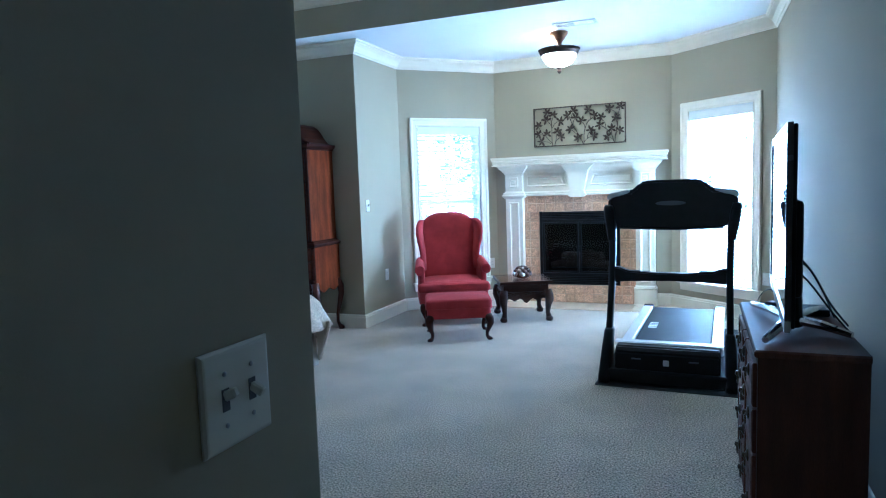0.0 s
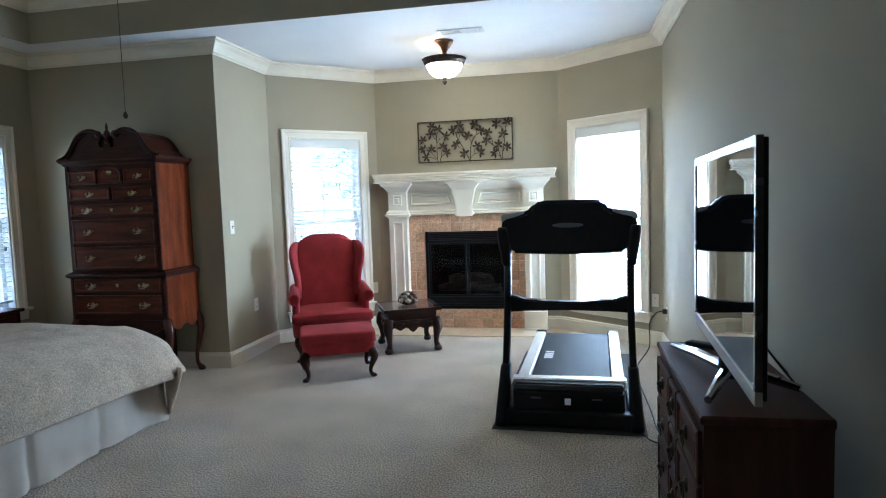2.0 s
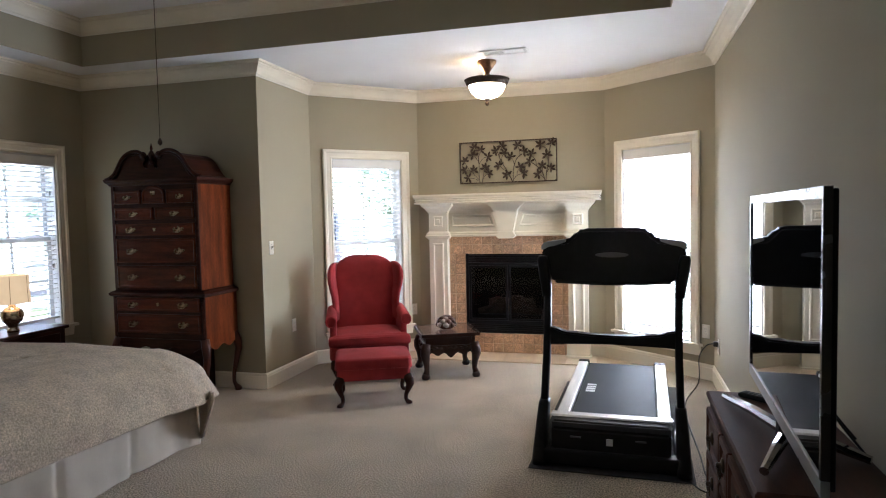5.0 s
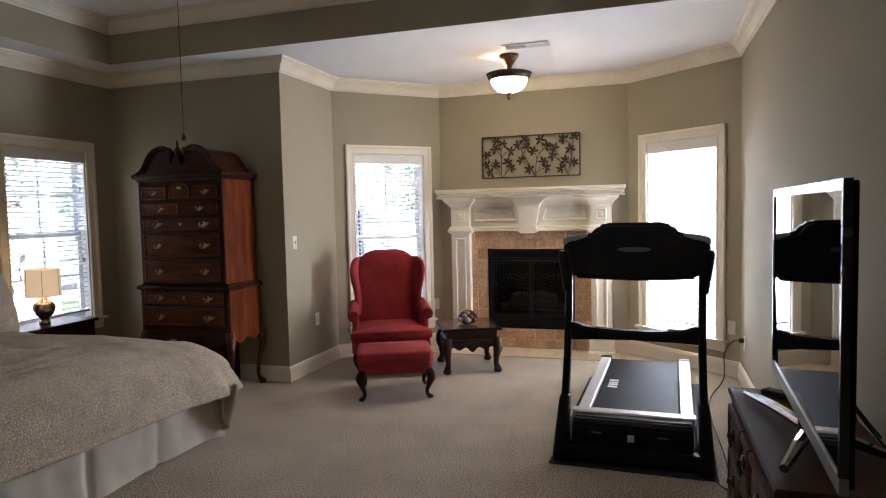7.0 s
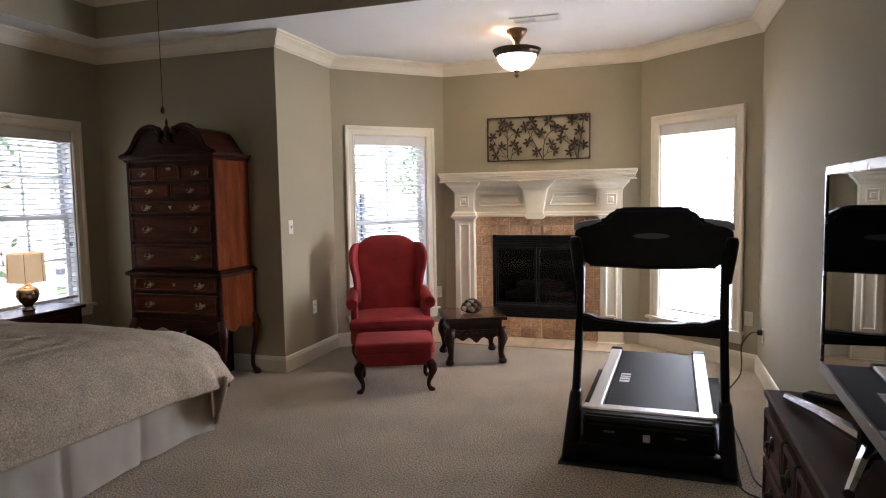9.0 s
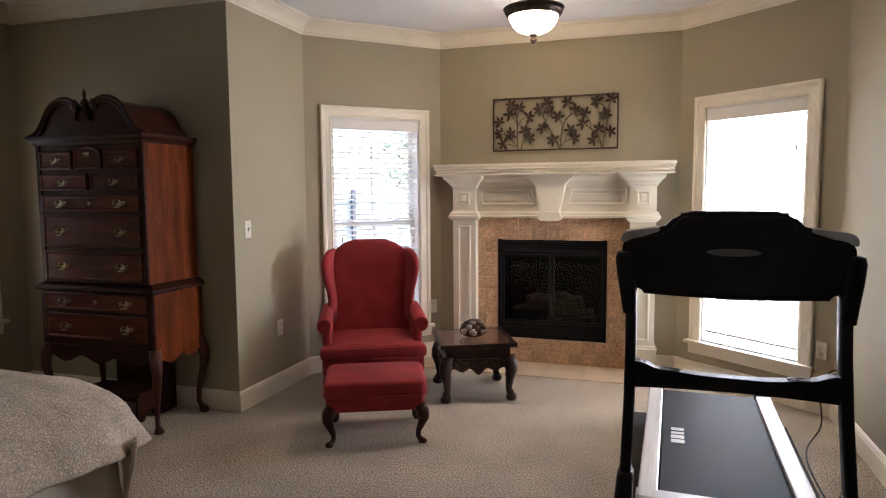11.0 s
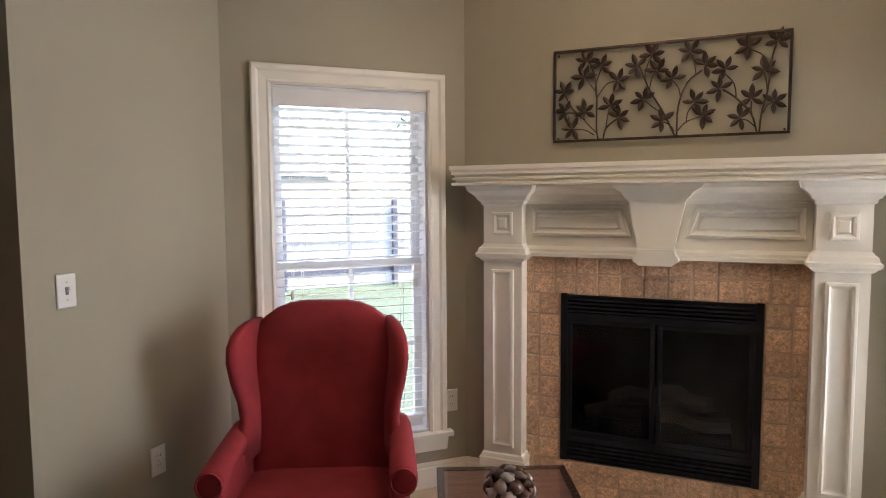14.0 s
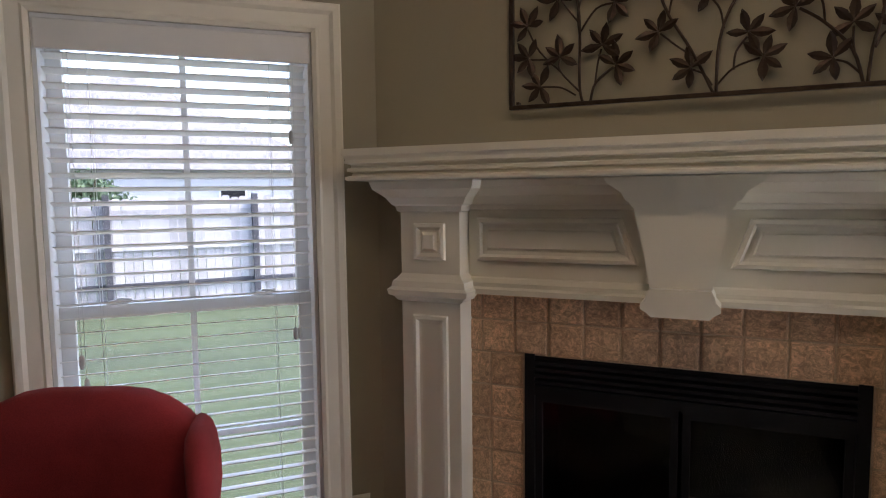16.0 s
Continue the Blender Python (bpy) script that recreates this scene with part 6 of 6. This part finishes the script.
for a in range(6):
    bm = bmesh.new()
    t = a * math.pi / 3 + 0.3
    tube(bm, [(0.156 * math.cos(t), 0.156 * math.sin(t), 0.236), (0.149 * math.cos(t), 0.149 * math.sin(t), 0.461)], 0.0022, 6)
    part("seam", bm, M_ANTIQUE, shade)
bulb = bpy.data.lights.new("bulb", "POINT")
bulb.energy, bulb.color, bulb.shadow_soft_size = 0.036, (1.0, 0.65, 0.35), 0.04
bo = new("lamp_bulb", bulb)
bo.location = (-4.455, 5.44, 0.99)

# ---- ceiling light ----
M_BOWL = glow_mat("lit_alabaster_glass", (0.85, 0.80, 0.72), 1.35, (1.0, 0.79, 0.52))
cl = thing("ceiling_light", pose(-1.06, 7.06, 0), "semi-flush ceiling light with bronze rim and lit bowl", "ceiling light")
bm = bmesh.new()
lathe(bm, [(0.022, 2.600), (0.030, 2.610), (0.024, 2.635), (0.030, 2.650), (0.060, 2.690), (0.082, 2.720), (0.085, 2.739)], 28)
part("canopy", bm, M_ANTIQUE, cl, "aged gold canopy", smooth=True)
bm = bmesh.new()
lathe(bm, [(0.150, 2.532), (0.162, 2.530), (0.172, 2.545), (0.184, 2.560), (0.188, 2.578), (0.180, 2.588), (0.03, 2.592), (0.022, 2.602)], 48)
part("rim", bm, M_BRONZE, cl, "dark bronze rim")
bm = bmesh.new()
for k in range(60):
    a = 2 * math.pi * k / 60
    tube(bm, [(0.168 * math.cos(a), 0.168 * math.sin(a), 2.538), (0.190 * math.cos(a + 0.06), 0.190 * math.sin(a + 0.06), 2.584)], 0.0035, 5)
part("rope_pattern", bm, M_BRONZE, cl)
bm = bmesh.new()
lathe(bm, [(0.010, 2.424), (0.060, 2.430), (0.100, 2.447), (0.130, 2.475), (0.148, 2.508), (0.155, 2.531), (0.05, 2.533)], 40)
part("bowl", bm, M_BOWL, cl, "lit frosted glass bowl", smooth=True)
bm = bmesh.new()
lathe(bm, [(0.003, 2.362), (0.014, 2.372), (0.022, 2.388), (0.012, 2.402), (0.020, 2.411), (0.030, 2.422), (0.010, 2.426)], 16)
part("finial", bm, M_BRONZE, cl, smooth=True)
up = bpy.data.lights.new("bulb", "POINT")
up.energy, up.color, up.shadow_soft_size = 0.09, (1.0, 0.72, 0.42), 0.03
uo = new("ceiling_bulb", up)
uo.location = (-1.06 - 0.09, 7.06, 2.655)

# ---- ceiling vent ----
vent = thing("ceiling_vent", pose(-0.862, 6.785, 0, 0, 0, 0), "white slatted metal ceiling vent", "air vent")
bm = bmesh.new()
for x0, x1, y0, y1 in ((-0.185, 0.185, -0.075, -0.055), (-0.185, 0.185, 0.055, 0.075), (-0.185, -0.165, -0.055, 0.055), (0.165, 0.185, -0.055, 0.055)):
    box(bm, x0, x1, y0, y1, 2.730, 2.7395)
part("frame", bm, M_VINYL, vent)
part("backing", one_box(-0.165, 0.165, -0.055, 0.055, 2.7375, 2.7395), M_GREYPL, vent)
for k in range(26):
    x = -0.160 + k * 0.0126
    bm = bmesh.new()
    a = 35 if k < 13 else -35
    box(bm, -0.005, 0.005, -0.055, 0.055, -0.0008, 0.0008, pose(x, 0, 2.733, 0, a, 0))
    part("slat", bm, M_VINYL, vent)

# ---- metal leaf wall art ----
art = thing("wall_art", pose(-1.573, 8.118, 1.757) @ Matrix.Diagonal((0.988, 1, 0.993, 1)), "dark metal wall art of bamboo leaves in frame", "wall art")
AW, AH = 1.01, 0.430
for x0, x1, z0, z1 in ((0, AW, 0, 0.012), (0, AW, AH - 0.012, AH), (0, 0.012, 0.012, AH - 0.012), (AW - 0.012, AW, 0.012, AH - 0.012)):
    part("frame_bar", one_box(x0, x1, -0.010, 0.010, z0, z1, 0.002, 1), M_BRONZE, art)
for x, z in ((0.02, AH - 0.02), (AW - 0.02, AH - 0.02), (0.02, 0.02), (AW - 0.02, 0.02)):
    part("standoff", one_box(x - 0.004, x + 0.004, 0.0105, 0.0315, z - 0.004, z + 0.004), M_BRONZE, art)
stems = [
    [(0.215, 0.006), (0.205, 0.06), (0.205, 0.20), (0.195, 0.30), (0.165, 0.375)], [(0.205, 0.19), (0.20, 0.26), (0.225, 0.335)], [(0.205, 0.20), (0.25, 0.26), (0.30, 0.27)], [(0.205, 0.225), (0.17, 0.27), (0.15, 0.30)],
    [(0.205, 0.04), (0.15, 0.10), (0.15, 0.135)], [(0.195, 0.03), (0.15, 0.055), (0.09, 0.06)], [(0.15, 0.10), (0.09, 0.16), (0.055, 0.225)], [(0.12, 0.135), (0.06, 0.14)], [(0.235, 0.006), (0.25, 0.06), (0.30, 0.10)], [(0.248, 0.055), (0.255, 0.11), (0.265, 0.15)],
    [(0.555, 0.006), (0.50, 0.12), (0.44, 0.22), (0.40, 0.32), (0.385, 0.325)], [(0.44, 0.22), (0.45, 0.27), (0.47, 0.30)], [(0.42, 0.28), (0.43, 0.33), (0.45, 0.37)], [(0.50, 0.11), (0.46, 0.14), (0.42, 0.175)], [(0.55, 0.03), (0.53, 0.06), (0.50, 0.075)],
    [(0.560, 0.006), (0.565, 0.14), (0.60, 0.24), (0.66, 0.29)], [(0.575, 0.17), (0.565, 0.22), (0.54, 0.255)], [(0.635, 0.275), (0.63, 0.32), (0.615, 0.36)], [(0.562, 0.03), (0.60, 0.07), (0.66, 0.09)], [(0.60, 0.065), (0.605, 0.11), (0.63, 0.145)],
    [(0.885, 0.006), (0.86, 0.09), (0.80, 0.16), (0.745, 0.20)], [(0.80, 0.16), (0.79, 0.22), (0.755, 0.265)], [(0.88, 0.03), (0.85, 0.06), (0.82, 0.07)], [(0.865, 0.075), (0.86, 0.11), (0.86, 0.145)],
    [(0.893, 0.006), (0.90, 0.09), (0.92, 0.18), (0.93, 0.30), (0.95, 0.38)], [(0.92, 0.17), (0.915, 0.22), (0.905, 0.26)], [(0.928, 0.27), (0.90, 0.33), (0.85, 0.36)], [(0.905, 0.09), (0.92, 0.12), (0.945, 0.135)],
]
for st in stems:
    bm = bmesh.new()
    tube(bm, curve_points([(x, 0.0, z) for x, z in st], 4), 0.0042 if st[0][1] < 0.01 else 0.0030, 6)
    part("stem", bm, M_BRONZE, art, smooth=True)
tips = [(0.155, 0.372), (0.225, 0.345), (0.30, 0.272), (0.145, 0.298), (0.055, 0.235), (0.058, 0.145), (0.15, 0.14), (0.092, 0.062), (0.268, 0.16), (0.305, 0.105), (0.385, 0.328), (0.45, 0.375), (0.472, 0.30), (0.415, 0.18), (0.498, 0.08),
        (0.54, 0.262), (0.612, 0.375), (0.672, 0.31), (0.632, 0.155), (0.668, 0.092), (0.755, 0.285), (0.735, 0.205), (0.82, 0.075), (0.86, 0.155), (0.945, 0.135), (0.905, 0.268), (0.845, 0.372), (0.955, 0.385)]
leaf_bm = bmesh.new()
secs = []
for f, w in ((0.0, 0.0015), (0.25, 0.0075), (0.5, 0.0115), (0.75, 0.0085), (1.0, 0.0006)):
    secs.append([(w, 0.004 * math.sin(f * 3), 0.056 * f), (0, -0.003 + 0.004 * math.sin(f * 3), 0.056 * f), (-w, 0.004 * math.sin(f * 3), 0.056 * f), (0, 0.002 + 0.004 * math.sin(f * 3), 0.056 * f)])
loft(leaf_bm, secs)
leaf_data = None
rz = random.Random(77)
for x, z in tips:
    # the leaflets fan out about the line of the stem that ends here
    st = min(stems, key=lambda q: (q[-1][0] - x) ** 2 + (q[-1][1] - z) ** 2)
    lean = math.degrees(math.atan2(st[-1][0] - st[-2][0], st[-1][1] - st[-2][1]))
    for k in range(5):
        ang = lean + (k - 2) * 58 + rz.uniform(-7, 7)
        sc = rz.uniform(0.92, 1.14)
        mm = pose(x, -0.004, z, 0, ang, 0) @ pose(0, 0, 0, rz.uniform(-5, 20), 0, 0) @ Matrix.Diagonal((sc, sc, sc, 1))
        if leaf_data is None:
            leaf_data = part("leaf", leaf_bm, M_BRONZE, art, m=mm).data
        else:
            ob = new("leaf", leaf_data)
            ob.matrix_basis, ob.parent = mm, art


# ---- switches and outlets ----
def plate(name, m, label, gangs=1, outlet=False):
    """A wall plate facing -y in its own frame, centred on the origin."""
    ob = thing(name, m, label, "wall outlet" if outlet else "light switch", "wall plates")
    w = 0.0355 + 0.023 * (gangs - 1)
    bm = bmesh.new()
    stepped_panel(bm, rect(-w, w, -0.058, 0.058), 0.0, [(0, 0), (0, 0.003), (0.003, 0.0055), (0.006, 0.006)])
    part("plate", bm, M_PLATE, ob)
    for g in range(gangs):
        cx = (g - (gangs - 1) / 2) * 0.046
        if outlet:
            for cz in (-0.020, 0.020):
                bm = bmesh.new()
                lathe(bm, [(0.0165, 0), (0.0165, 0.002), (0.0155, 0.0025)], 18, pose(cx, -0.006, cz, 90, 0, 0))
                face = part("socket", bm, M_PLATE, ob)
                for sx in (-0.006, 0.006):
                    part("slot", one_box(cx + sx - 0.001, cx + sx + 0.001, -0.0092, -0.0086, cz - 0.002, cz + 0.007), M_WIRE, face)
        else:
            part("toggle_well", one_box(cx - 0.006, cx + 0.006, -0.0068, -0.0061, -0.013, 0.013), M_GREYPL, ob)
            part("toggle", one_box(cx - 0.0045, cx + 0.0045, -0.018, 0.0, -0.006, 0.006, 0.002, 1), M_PLATE, ob, m=pose(0, -0.006, 0.004, 25 if g else -25, 0, 0))
        for cz in (-0.030, 0.030) if not outlet else (0.0,):
            bm = bmesh.new()
            lathe(bm, [(0.003, 0), (0.003, 0.001), (0.0015, 0.0016)], 8, pose(cx, -0.0061, cz, 90, 0, 0))
            part("screw", bm, M_BEZEL, ob)


plate("light_switch", pose(-0.329, 1.566, 1.108, 0, 0, 90), "ivory double toggle switch plate on the passage wall", 2)
plate("light_switch", pose(-2.869, 6.546, 1.192, 0, 0, 90), "ivory single toggle switch plate on the wall", 1)
plate("wall_outlet", pose(-2.869, 6.897, 0.463, 0, 0, 90), "ivory outlet plate above the baseboard", 1, True)


def on_bay(i, s, z):
    p, q = Vector(ROOM[i]), Vector(ROOM[i + 1])
    u = (q - p).normalized()
    o = p + u * s + Vector((-u.y, u.x)) * 0.001
    return pose(o.x, o.y, z, 0, 0, math.degrees(math.atan2(-u.y, -u.x)))


plate("wall_outlet", on_bay(3, 0.085, 0.448), "ivory outlet plate beside the window", 1, True)
plate("wall_outlet", on_bay(1, 0.078, 0.412), "ivory outlet plate beside the window", 1, True)
plate("wall_outlet", pose(0.779, 7.10, 0.345, 0, 0, -90), "ivory outlet plate with a black plug", 1, True)

# ---- fan pull chain ----
chain = thing("pull_chain", pose(-2.0, 4.15, 0), "thin fan pull chain hanging from the tray", "pull chain")
bm = bmesh.new()
tube(bm, [(0, 0, 1.82), (0, 0, UPPER - 0.001)], 0.0016, 5)
part("chain", bm, M_BRONZE, chain)
bm = bmesh.new()
lathe(bm, [(0.002, 1.79), (0.009, 1.797), (0.011, 1.807), (0.007, 1.817), (0.002, 1.825)], 12)
part("bob", bm, M_BRONZE, chain, smooth=True)
